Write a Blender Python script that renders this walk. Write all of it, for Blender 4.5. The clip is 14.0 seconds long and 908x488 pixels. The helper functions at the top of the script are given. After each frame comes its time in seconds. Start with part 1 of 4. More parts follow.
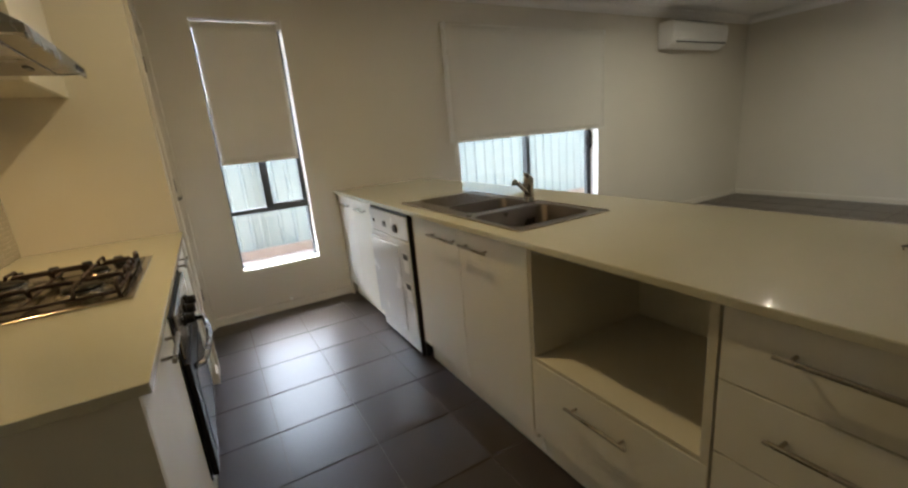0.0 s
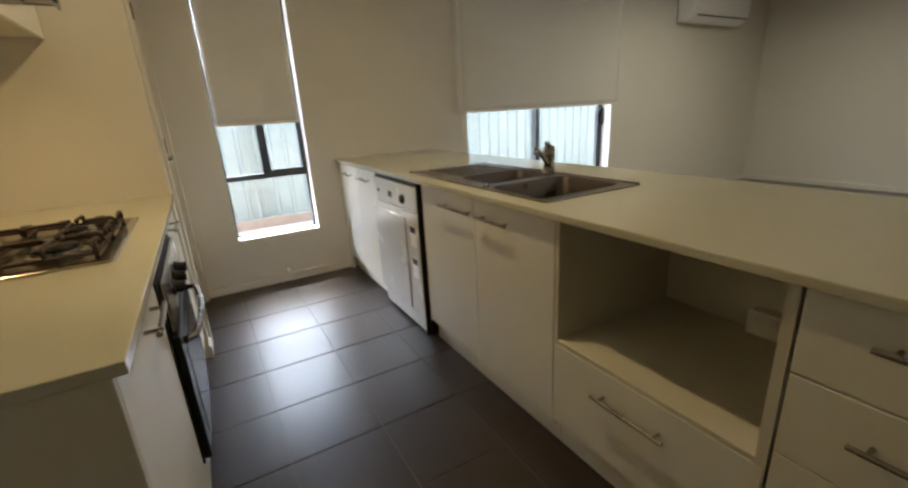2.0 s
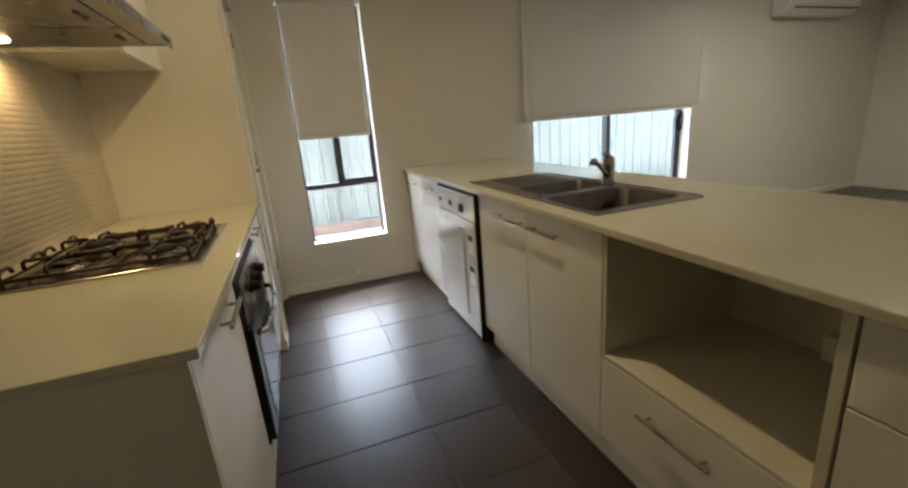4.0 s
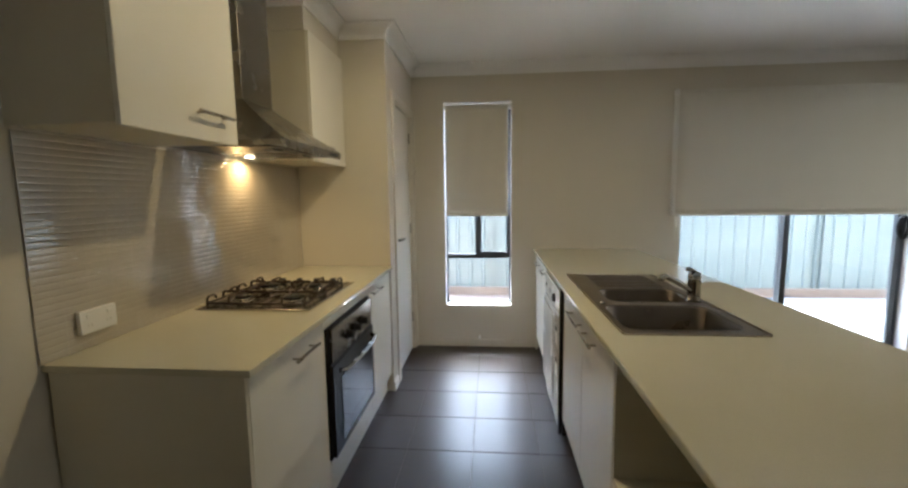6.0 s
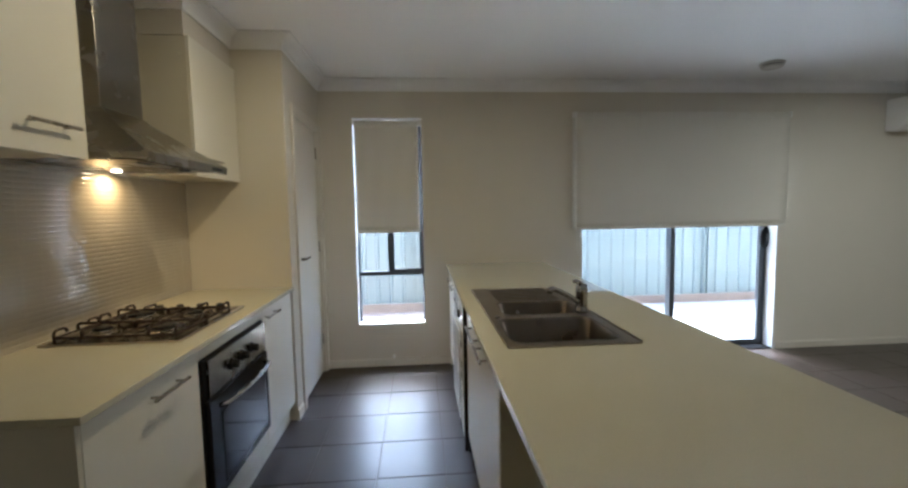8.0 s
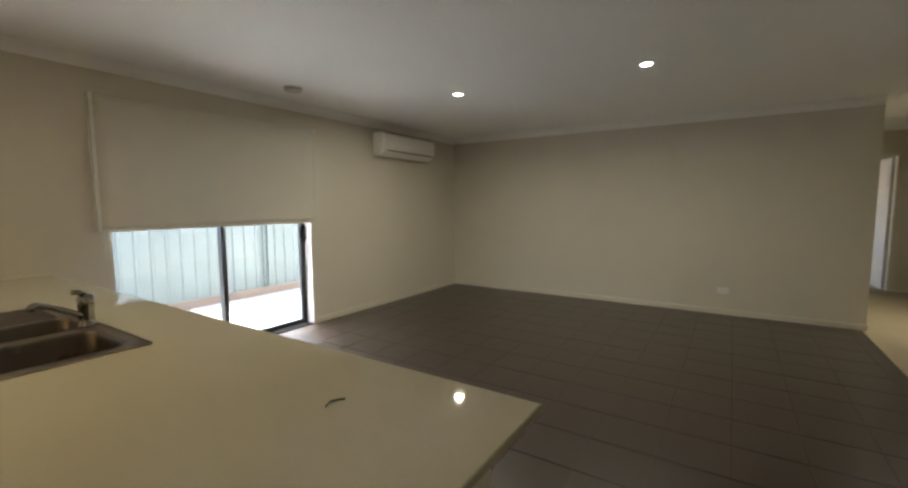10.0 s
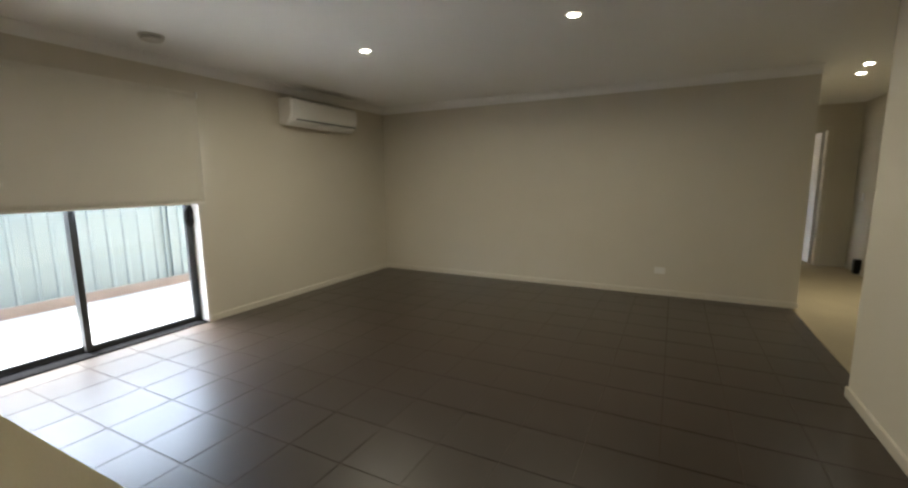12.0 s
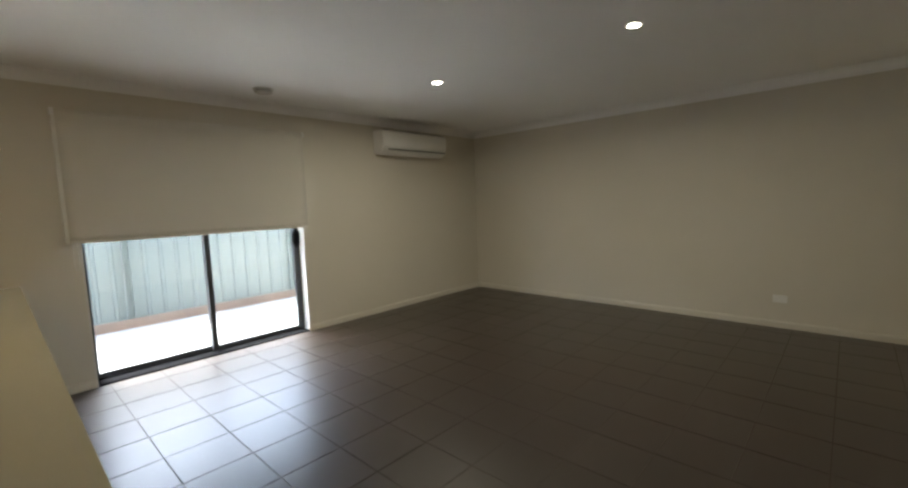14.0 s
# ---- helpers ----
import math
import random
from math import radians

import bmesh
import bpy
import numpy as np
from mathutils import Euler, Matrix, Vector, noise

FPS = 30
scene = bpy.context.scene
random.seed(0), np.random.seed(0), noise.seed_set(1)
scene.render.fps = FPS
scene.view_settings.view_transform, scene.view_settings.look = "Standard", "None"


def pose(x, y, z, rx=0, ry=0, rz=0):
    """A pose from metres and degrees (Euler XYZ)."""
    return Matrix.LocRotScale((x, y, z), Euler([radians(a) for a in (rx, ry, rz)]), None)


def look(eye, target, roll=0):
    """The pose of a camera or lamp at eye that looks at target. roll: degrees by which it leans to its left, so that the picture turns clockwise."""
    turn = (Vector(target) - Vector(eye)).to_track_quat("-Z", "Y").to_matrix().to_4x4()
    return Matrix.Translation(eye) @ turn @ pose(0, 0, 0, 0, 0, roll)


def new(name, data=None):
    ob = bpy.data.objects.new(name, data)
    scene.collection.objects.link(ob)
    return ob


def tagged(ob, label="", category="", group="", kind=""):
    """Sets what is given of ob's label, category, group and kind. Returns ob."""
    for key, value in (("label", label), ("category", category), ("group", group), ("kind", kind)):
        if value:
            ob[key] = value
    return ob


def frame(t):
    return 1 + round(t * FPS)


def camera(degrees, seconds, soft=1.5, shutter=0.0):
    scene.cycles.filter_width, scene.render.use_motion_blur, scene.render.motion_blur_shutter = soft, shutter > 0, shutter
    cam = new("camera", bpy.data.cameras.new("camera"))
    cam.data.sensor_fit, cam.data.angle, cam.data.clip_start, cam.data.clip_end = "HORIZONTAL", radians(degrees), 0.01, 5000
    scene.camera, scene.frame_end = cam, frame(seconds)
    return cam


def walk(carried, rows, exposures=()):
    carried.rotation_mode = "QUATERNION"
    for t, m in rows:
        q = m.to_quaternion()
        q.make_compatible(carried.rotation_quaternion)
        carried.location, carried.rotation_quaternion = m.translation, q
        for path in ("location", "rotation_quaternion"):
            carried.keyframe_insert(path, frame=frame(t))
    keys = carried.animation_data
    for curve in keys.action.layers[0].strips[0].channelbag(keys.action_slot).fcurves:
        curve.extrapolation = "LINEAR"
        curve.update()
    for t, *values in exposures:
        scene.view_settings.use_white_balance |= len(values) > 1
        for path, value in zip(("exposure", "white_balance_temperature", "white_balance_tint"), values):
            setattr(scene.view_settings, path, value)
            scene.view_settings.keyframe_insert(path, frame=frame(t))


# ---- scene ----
cam = camera(93.4, 14.0, 2.5)
EXPOSURES = [(0.0, 4.43, 5800, 3), (2.0, 4.52, 5800, 3), (5.0, 4.52, 5650, 3), (7.0, 4.36, 5050, 2), (8.0, 4.35, 5000, 3), (9.0, 4.38, 5800, 4), (11.5, 4.42, 6050, 3), (14.0, 4.25, 5950, 3)]
PATH = [
    (0, (0.668, 0.142, 1.279), (1.608, 1.834, 0.777), -5.1),
    (0.5, (0.667, 0.264, 1.245), (1.585, 1.963, 0.724), -3.8),
    (1, (0.67, 0.294, 1.232), (1.569, 1.995, 0.687), -3.5),
    (1.5, (0.665, 0.302, 1.223), (1.577, 1.989, 0.655), -3.3),
    (2, (0.663, 0.301, 1.218), (1.602, 1.963, 0.62), -3.2),
    (2.2, (0.664, 0.301, 1.217), (1.615, 1.951, 0.608), -3.1),
    (4.3, (0.731, 0.192, 1.254), (1.306, 2.039, 0.749), -4.0),
    (4.5, (0.742, 0.162, 1.266), (1.269, 2.043, 0.834), -3.4),
    (5, (0.82, 0.015, 1.3), (1.058, 1.971, 0.954), -1.2),
    (5.5, (0.967, -0.1, 1.384), (1.038, 1.876, 1.086), -2.5),
    (6, (1.187, -0.087, 1.383), (1.015, 1.892, 1.154), -0.7),
    (6.5, (1.34, -0.049, 1.377), (1.093, 1.925, 1.175), 0.4),
    (7, (1.364, -0.051, 1.377), (1.07, 1.919, 1.199), -0.8),
    (7.5, (1.355, -0.054, 1.381), (1.134, 1.928, 1.224), -1.0),
    (8, (1.345, -0.055, 1.386), (1.497, 1.932, 1.224), -1.0),
    (8.5, (1.312, -0.106, 1.404), (1.947, 1.783, 1.236), -1.1),
    (9, (1.311, -0.189, 1.42), (2.468, 1.433, 1.241), -0.6),
    (9.2, (1.338, -0.221, 1.415), (2.689, 1.243, 1.232), -0.2),
    (11.3, (1.817, -0.395, 1.372), (3.579, 0.523, 1.147), -0.3),
    (11.5, (1.912, -0.378, 1.381), (3.67, 0.536, 1.11), -0.6),
    (12, (2.117, -0.374, 1.384), (3.877, 0.53, 1.091), -0.5),
    (12.5, (2.299, -0.42, 1.389), (3.842, 0.82, 1.105), 1.5),
    (13, (2.336, -0.521, 1.38), (3.825, 0.79, 1.128), -0.8),
    (13.5, (2.319, -0.686, 1.4), (3.781, 0.661, 1.18), -1.0),
    (14, (2.323, -0.755, 1.404), (3.782, 0.598, 1.208), -2.1),
]
walk(cam, [(t, look(eye, target, roll)) for t, eye, target, roll in PATH], EXPOSURES)

# light levels
SKY, SUN = 0.15, 2.4
LAMP_COLOUR, LAMP_WATTS, LAMP_GLOW = (1.0, 0.84, 0.62), 0.90, 3.5
WARM, KITCHEN_WATTS, HALL_WATTS = (1.0, 0.68, 0.30), 0.52, 0.19
HALL_COLOUR = (1.0, 0.82, 0.54)
HOOD_WATTS, HOOD_GLOW = 0.098, 0.9

# ---- world, sun and lamps ----
world = bpy.data.worlds.new("sky")
scene.world = world
world.use_nodes = True
wn = world.node_tree
sky = wn.nodes.new("ShaderNodeTexSky")
sky.sky_type = "NISHITA"
sky.sun_disc = False
SUN_UP, SUN_ROUND = radians(67), radians(-15)
sky.sun_elevation, sky.sun_rotation = SUN_UP, SUN_ROUND
sky.air_density, sky.dust_density = 1.0, 7.0
wn.links.new(sky.outputs[0], wn.nodes["Background"].inputs[0])
wn.nodes["Background"].inputs[1].default_value = SKY

sun = new("sun", bpy.data.lights.new("sun", "SUN"))
sun.data.energy, sun.data.angle, sun.data.color = SUN, radians(12), (1.0, 0.95, 0.88)
sun.matrix_world = look((0, 0, 0), (-math.sin(SUN_ROUND) * math.cos(SUN_UP), -math.cos(SUN_ROUND) * math.cos(SUN_UP), -math.sin(SUN_UP)))

CEIL, WALL_N, WALL_E, WALL_S, WALL_W = 2.48, 3.71, 7.70, -1.43, -0.13


def lamp_disc(x, y, z, size, watts, colour, spread):
    ob = new("lamp_light", bpy.data.lights.new("lamp_light", "AREA"))
    ob.data.shape, ob.data.size, ob.data.energy, ob.data.color, ob.data.spread = "DISK", size, watts, colour, radians(spread)
    ob.location = (x, y, z)
    return ob


# ---- materials ----
def material(name, colour, rough=0.5, metal=0.0, spec=0.5, vary=0.06, scale=6.0, grain=0.03, grain_scale=120.0, bump=0.02, bump_scale=200.0, island=0.0, coat=0.0, rough_vary=0.08):
    m = bpy.data.materials.new(name)
    m.use_nodes = True
    nt = m.node_tree
    b = nt.nodes["Principled BSDF"]
    b.inputs["Metallic"].default_value = metal
    b.inputs["Specular IOR Level"].default_value = spec
    b.inputs["Coat Weight"].default_value = coat
    b.inputs["Coat Roughness"].default_value = 0.08
    tc = nt.nodes.new("ShaderNodeTexCoord")
    n1 = nt.nodes.new("ShaderNodeTexNoise")
    n1.inputs["Scale"].default_value, n1.inputs["Detail"].default_value = scale, 4.0
    n2 = nt.nodes.new("ShaderNodeTexNoise")
    n2.inputs["Scale"].default_value, n2.inputs["Detail"].default_value = grain_scale, 2.0
    for n in (n1, n2):
        nt.links.new(tc.outputs["Object"], n.inputs["Vector"])

    def math_node(op, a, c):
        k = nt.nodes.new("ShaderNodeMath")
        k.operation = op
        for i, v in enumerate((a, c)):
            if isinstance(v, (int, float)):
                k.inputs[i].default_value = v
            else:
                nt.links.new(v, k.inputs[i])
        return k.outputs[0]

    v = math_node("ADD", math_node("MULTIPLY", math_node("SUBTRACT", n1.outputs["Fac"], 0.5), vary * 2), 1.0)
    v = math_node("ADD", v, math_node("MULTIPLY", math_node("SUBTRACT", n2.outputs["Fac"], 0.5), grain * 2))
    if island:
        oi = nt.nodes.new("ShaderNodeObjectInfo")
        v = math_node("ADD", v, math_node("MULTIPLY", math_node("SUBTRACT", oi.outputs["Random"], 0.5), island))
    mix = nt.nodes.new("ShaderNodeVectorMath")
    mix.operation = "SCALE"
    mix.inputs[0].default_value = colour
    nt.links.new(v, mix.inputs["Scale"])
    nt.links.new(mix.outputs[0], b.inputs["Base Color"])
    r = math_node("ADD", math_node("MULTIPLY", math_node("SUBTRACT", n1.outputs["Fac"], 0.5), rough_vary * 2), rough)
    nt.links.new(r, b.inputs["Roughness"])
    if bump:
        n3 = nt.nodes.new("ShaderNodeTexNoise")
        n3.inputs["Scale"].default_value, n3.inputs["Detail"].default_value = bump_scale, 3.0
        nt.links.new(tc.outputs["Object"], n3.inputs["Vector"])
        bp = nt.nodes.new("ShaderNodeBump")
        bp.inputs["Strength"].default_value, bp.inputs["Distance"].default_value = bump, 0.004
        nt.links.new(n3.outputs["Fac"], bp.inputs["Height"])
        nt.links.new(bp.outputs[0], b.inputs["Normal"])
    return m


def glowing(name, colour, strength):
    m = bpy.data.materials.new(name)
    m.use_nodes = True
    b = m.node_tree.nodes["Principled BSDF"]
    b.inputs["Base Color"].default_value = (*colour, 1)
    b.inputs["Emission Color"].default_value = (*colour, 1)
    b.inputs["Emission Strength"].default_value = strength
    return m


def fabric(name, colour, through_light):
    m = material(name, colour, rough=0.9, spec=0.15, vary=0.03, scale=3, grain=0.05, grain_scale=700, bump=0.12, bump_scale=900)
    nt = m.node_tree
    b, out = nt.nodes["Principled BSDF"], nt.nodes["Material Output"]
    tr = nt.nodes.new("ShaderNodeBsdfTranslucent")
    tr.inputs["Color"].default_value = (*colour, 1)
    mx = nt.nodes.new("ShaderNodeMixShader")
    mx.inputs[0].default_value = through_light
    nt.links.new(b.outputs[0], mx.inputs[1])
    nt.links.new(tr.outputs[0], mx.inputs[2])
    nt.links.new(mx.outputs[0], out.inputs[0])
    return m


def glass(name, tint=(0.985, 0.99, 0.99)):
    m = bpy.data.materials.new(name)
    m.use_nodes = True
    nt = m.node_tree
    out = nt.nodes["Material Output"]
    lw = nt.nodes.new("ShaderNodeLayerWeight")
    pw = nt.nodes.new("ShaderNodeMath")
    pw.operation, pw.inputs[1].default_value = "POWER", 5.0
    nt.links.new(lw.outputs["Facing"], pw.inputs[0])
    fr = nt.nodes.new("ShaderNodeMath")
    fr.operation, fr.inputs[1].default_value, fr.inputs[2].default_value = "MULTIPLY_ADD", 0.9, 0.04
    nt.links.new(pw.outputs[0], fr.inputs[0])
    t = nt.nodes.new("ShaderNodeBsdfTransparent")
    t.inputs[0].default_value = (*tint, 1)
    g = nt.nodes.new("ShaderNodeBsdfGlossy")
    g.inputs["Roughness"].default_value = 0.01
    mx = nt.nodes.new("ShaderNodeMixShader")
    nt.links.new(fr.outputs[0], mx.inputs[0])
    nt.links.new(t.outputs[0], mx.inputs[1])
    nt.links.new(g.outputs[0], mx.inputs[2])
    nt.links.new(mx.outputs[0], out.inputs[0])
    return m


M_WALL = material("wall_paint", (0.69, 0.65, 0.565), rough=0.7, spec=0.25, vary=0.035, scale=1.4, grain=0.015, bump=0.05, bump_scale=160)
M_CEIL = material("ceiling_paint", (0.92, 0.915, 0.90), rough=0.85, spec=0.15, vary=0.025, scale=1.1, grain=0.012, bump=0.04, bump_scale=140)
M_TRIM = material("gloss_white_trim", (0.70, 0.66, 0.58), rough=0.4, vary=0.03, grain=0.01, bump=0.02)
M_REVEAL = material("white_reveal_paint", (0.74, 0.72, 0.68), rough=0.5, vary=0.03, grain=0.01, bump=0.02)
M_LAMINATE = material("white_laminate", (0.785, 0.76, 0.672), rough=0.38, vary=0.025, scale=2, grain=0.012, bump=0.01, bump_scale=300)
M_CARCASS = material("cream_melamine", (0.66, 0.62, 0.51), rough=0.5, vary=0.03, scale=3, grain=0.02, bump=0.01)
M_STONE = material("cream_stone_benchtop", (0.585, 0.555, 0.43), rough=0.035, vary=0.03, scale=4, grain=0.10, grain_scale=420, bump=0.0, rough_vary=0.008)
M_TILE = material("brown_floor_tile", (0.0225, 0.0125, 0.0082), rough=0.50, spec=0.30, vary=0.14, scale=5, grain=0.10, grain_scale=150, bump=0.02, bump_scale=25, island=0.10, rough_vary=0.03, coat=0.95)
M_TILE.node_tree.nodes["Principled BSDF"].inputs["Coat Roughness"].default_value = 0.315
M_TILE.node_tree.nodes["Principled BSDF"].inputs["Coat IOR"].default_value = 1.5
M_GROUT = material("grey_brown_grout", (0.085, 0.069, 0.059), rough=0.7, vary=0.15, grain=0.2, bump=0.2)
M_SPLASH = material("taupe_glazed_tile", (0.52, 0.475, 0.395), rough=0.018, spec=1.0, vary=0.03, scale=5, grain=0.02, bump=0.015, bump_scale=60, island=0.03, rough_vary=0.006)
M_SPLASH.node_tree.nodes["Principled BSDF"].inputs["Coat Weight"].default_value = 0.85
M_SPLASH.node_tree.nodes["Principled BSDF"].inputs["Coat IOR"].default_value = 1.8
M_SPLASH.node_tree.nodes["Principled BSDF"].inputs["Coat Roughness"].default_value = 0.02
M_SPLASH_GROUT = material("taupe_grout", (0.50, 0.455, 0.38), rough=0.6, vary=0.05, bump=0.1)
M_STEEL = material("brushed_stainless_steel", (0.32, 0.30, 0.27), rough=0.26, metal=1.0, vary=0.05, scale=8, grain=0.08, grain_scale=300, bump=0.02)
M_SINK = material("satin_sink_steel", (0.29, 0.25, 0.21), rough=0.32, metal=1.0, vary=0.06, scale=6, grain=0.08, grain_scale=260, bump=0.03)
# Sink steel made darker: the shade inside the bowls is in this colour.
M_BOWL = material("shaded_bowl_steel", (0.19, 0.16, 0.135), rough=0.30, metal=1.0, vary=0.10, scale=7, grain=0.08, grain_scale=260, bump=0.03)
# Hob steel darkened: its dark reflections and recess are put into the colour.
M_HOBPLATE = material("shaded_hob_steel", (0.17, 0.145, 0.12), rough=0.22, metal=1.0, vary=0.15, scale=9, grain=0.08, grain_scale=260, bump=0.02)
M_HOBRIM = material("satin_hob_steel", (0.50, 0.46, 0.40), rough=0.22, metal=1.0, vary=0.08, scale=9, grain=0.06, grain_scale=260, bump=0.01)
M_CHROME = material("polished_chrome", (0.42, 0.41, 0.40), rough=0.10, metal=1.0, vary=0.02, grain=0.0, bump=0.0, rough_vary=0.03)
M_HANDLE = material("satin_nickel", (0.37, 0.34, 0.29), rough=0.28, metal=1.0, vary=0.03, grain=0.03, bump=0.01)
M_BLACK = material("black_enamel", (0.012, 0.011, 0.011), rough=0.35, spec=0.22, vary=0.1, grain=0.05, bump=0.02)
M_IRON = material("cast_iron_trivet", (0.034, 0.017, 0.011), rough=0.5, vary=0.2, grain=0.2, bump=0.25, bump_scale=300)
M_OVENGLASS = material("dark_oven_glass", (0.010, 0.010, 0.012), rough=0.04, vary=0.05, grain=0.0, bump=0.0, rough_vary=0.02)
M_ALU = material("charcoal_aluminium", (0.075, 0.080, 0.088), rough=0.42, metal=0.3, vary=0.06, grain=0.04, bump=0.03)
M_SILL = material("dark_sill_metal", (0.008, 0.008, 0.009), rough=0.95, spec=0.0, vary=0.1, bump=0.05, rough_vary=0.02)
M_APPLIANCE = material("white_enamel_appliance", (0.74, 0.74, 0.73), rough=0.25, vary=0.02, grain=0.005, bump=0.0)
M_PLASTIC = material("white_plastic", (0.84, 0.83, 0.80), rough=0.35, vary=0.02, grain=0.005, bump=0.0)
# Grey holds the smoke alarm's shade; it also tones the socket slots.
M_SHADEGREY = material("shade_grey_plastic", (0.60, 0.57, 0.52), rough=0.45, vary=0.04, bump=0.0)
M_DARKPLASTIC = material("dark_grey_plastic", (0.03, 0.03, 0.03), rough=0.45, vary=0.05, bump=0.0)
M_BLIND = fabric("cream_blockout_blind", (0.74, 0.71, 0.64), 0.03)
M_SHEER = fabric("translucent_edge_strip", (0.80, 0.78, 0.72), 0.45)
M_GLASS = glass("window_glass")
M_FENCE = material("pale_green_steel_fence", (0.142, 0.170, 0.167), rough=0.45, vary=0.06, scale=1.5, grain=0.03, bump=0.02)
M_CONCRETE = material("pale_concrete", (0.205, 0.207, 0.210), rough=0.9, vary=0.36, scale=1.6, grain=0.12, grain_scale=60, bump=0.3, bump_scale=90)
M_SOIL = material("red_brown_soil", (0.20, 0.155, 0.125), rough=0.95, vary=0.3, scale=3, grain=0.3, grain_scale=40, bump=0.8, bump_scale=30)
M_CARPET = material("beige_carpet", (0.41, 0.36, 0.27), rough=0.95, spec=0.1, vary=0.08, scale=4, grain=0.25, grain_scale=350, bump=0.6, bump_scale=400)
M_LAMP = glowing("warm_lamp_lens", (1.0, 0.90, 0.72), LAMP_GLOW)
M_HOODLAMP = glowing("hood_halogen", (1.0, 0.72, 0.36), HOOD_GLOW)


# ---- mesh helpers ----
BASE = {}


def finish(name, bm, mat, base, smooth=False):
    bmesh.ops.translate(bm, verts=bm.verts, vec=-Vector(base))
    me = bpy.data.meshes.new(name)
    bm.to_mesh(me)
    bm.free()
    if mat:
        me.materials.append(mat)
    for p in me.polygons:
        p.use_smooth = smooth
    return me


def thing(name, base, label, category, group="", kind=""):
    ob = new(name)
    ob.location = base
    ob.empty_display_size = 0.05
    BASE[ob.name] = Vector(base)
    return tagged(ob, label, category, group, kind)


def part(name, bm, mat, parent, label="", smooth=False):
    base = BASE[parent.name]
    ob = new(name, finish(name, bm, mat, base, smooth))
    ob.parent = parent
    BASE[ob.name] = base
    return tagged(ob, label)


def solid(name, bm, mat, base, label, category, group="", kind="", smooth=False):
    ob = new(name, finish(name, bm, mat, base, smooth))
    ob.location = base
    BASE[ob.name] = Vector(base)
    return tagged(ob, label, category, group, kind)


def setting(name, bm, mat, label="", smooth=False):
    ob = new(name, finish(name, bm, mat, (0, 0, 0), smooth))
    BASE[ob.name] = Vector((0, 0, 0))
    return tagged(ob, label, "", "", "structure")


def box(lo, hi, bevel=0.0, seg=2, bm=None):
    bm = bm or bmesh.new()
    tmp = bmesh.new()
    bmesh.ops.create_cube(tmp, size=1.0)
    c = [(a + b) / 2 for a, b in zip(lo, hi)]
    s = [abs(b - a) for a, b in zip(lo, hi)]
    bmesh.ops.scale(tmp, verts=tmp.verts, vec=s)
    if bevel:
        bmesh.ops.bevel(tmp, geom=tmp.edges[:], offset=bevel, segments=seg, affect="EDGES", profile=0.5)
    bmesh.ops.translate(tmp, verts=tmp.verts, vec=c)
    return merge(bm, tmp)


def merge(bm, tmp):
    me = bpy.data.meshes.new("tmp")
    tmp.to_mesh(me)
    tmp.free()
    bm.from_mesh(me)
    bpy.data.meshes.remove(me)
    return bm


def rod(p0, p1, r, seg=14, bm=None, r2=None):
    bm = bm or bmesh.new()
    a, b = Vector(p0), Vector(p1)
    tmp = bmesh.new()
    bmesh.ops.create_cone(tmp, cap_ends=True, segments=seg, radius1=r, radius2=r if r2 is None else r2, depth=(b - a).length)
    q = (b - a).to_track_quat("Z", "Y").to_matrix().to_4x4()
    bmesh.ops.transform(tmp, matrix=Matrix.Translation((a + b) / 2) @ q, verts=tmp.verts)
    return merge(bm, tmp)


def lathe(profile, centre, axis=(0, 0, 1), seg=32, bm=None):
    """Turn (radius, height) pairs about an axis through centre."""
    bm = bm or bmesh.new()
    tmp = bmesh.new()
    rings = []
    for r, h in profile:
        rings.append([tmp.verts.new((max(r, 1e-5) * math.cos(2 * math.pi * i / seg), max(r, 1e-5) * math.sin(2 * math.pi * i / seg), h)) for i in range(seg)])
    for a, b in zip(rings, rings[1:]):
        for i in range(seg):
            tmp.faces.new((a[i], a[(i + 1) % seg], b[(i + 1) % seg], b[i]))
    bmesh.ops.remove_doubles(tmp, verts=tmp.verts, dist=1e-4)
    bmesh.ops.recalc_face_normals(tmp, faces=tmp.faces)
    q = Vector(axis).to_track_quat("Z", "Y").to_matrix().to_4x4()
    bmesh.ops.transform(tmp, matrix=Matrix.Translation(centre) @ q, verts=tmp.verts)
    return merge(bm, tmp)


def tube(points, r, seg=10, bm=None):
    """A round bar bent along points."""
    bm = bm or bmesh.new()
    tmp = bmesh.new()
    pts = [Vector(p) for p in points]
    rings = []
    for i, p in enumerate(pts):
        d = (pts[min(i + 1, len(pts) - 1)] - pts[max(i - 1, 0)]).normalized()
        q = d.to_track_quat("Z", "Y")
        rings.append([tmp.verts.new(p + q @ Vector((r * math.cos(2 * math.pi * k / seg), r * math.sin(2 * math.pi * k / seg), 0))) for k in range(seg)])
    for a, b in zip(rings, rings[1:]):
        off = min(range(seg), key=lambda o: (a[0].co - b[o].co).length)
        for k in range(seg):
            tmp.faces.new((a[k], a[(k + 1) % seg], b[(k + 1 + off) % seg], b[(k + off) % seg]))
    tmp.faces.new(rings[0])
    tmp.faces.new(rings[-1])
    bmesh.ops.recalc_face_normals(tmp, faces=tmp.faces)
    return merge(bm, tmp)


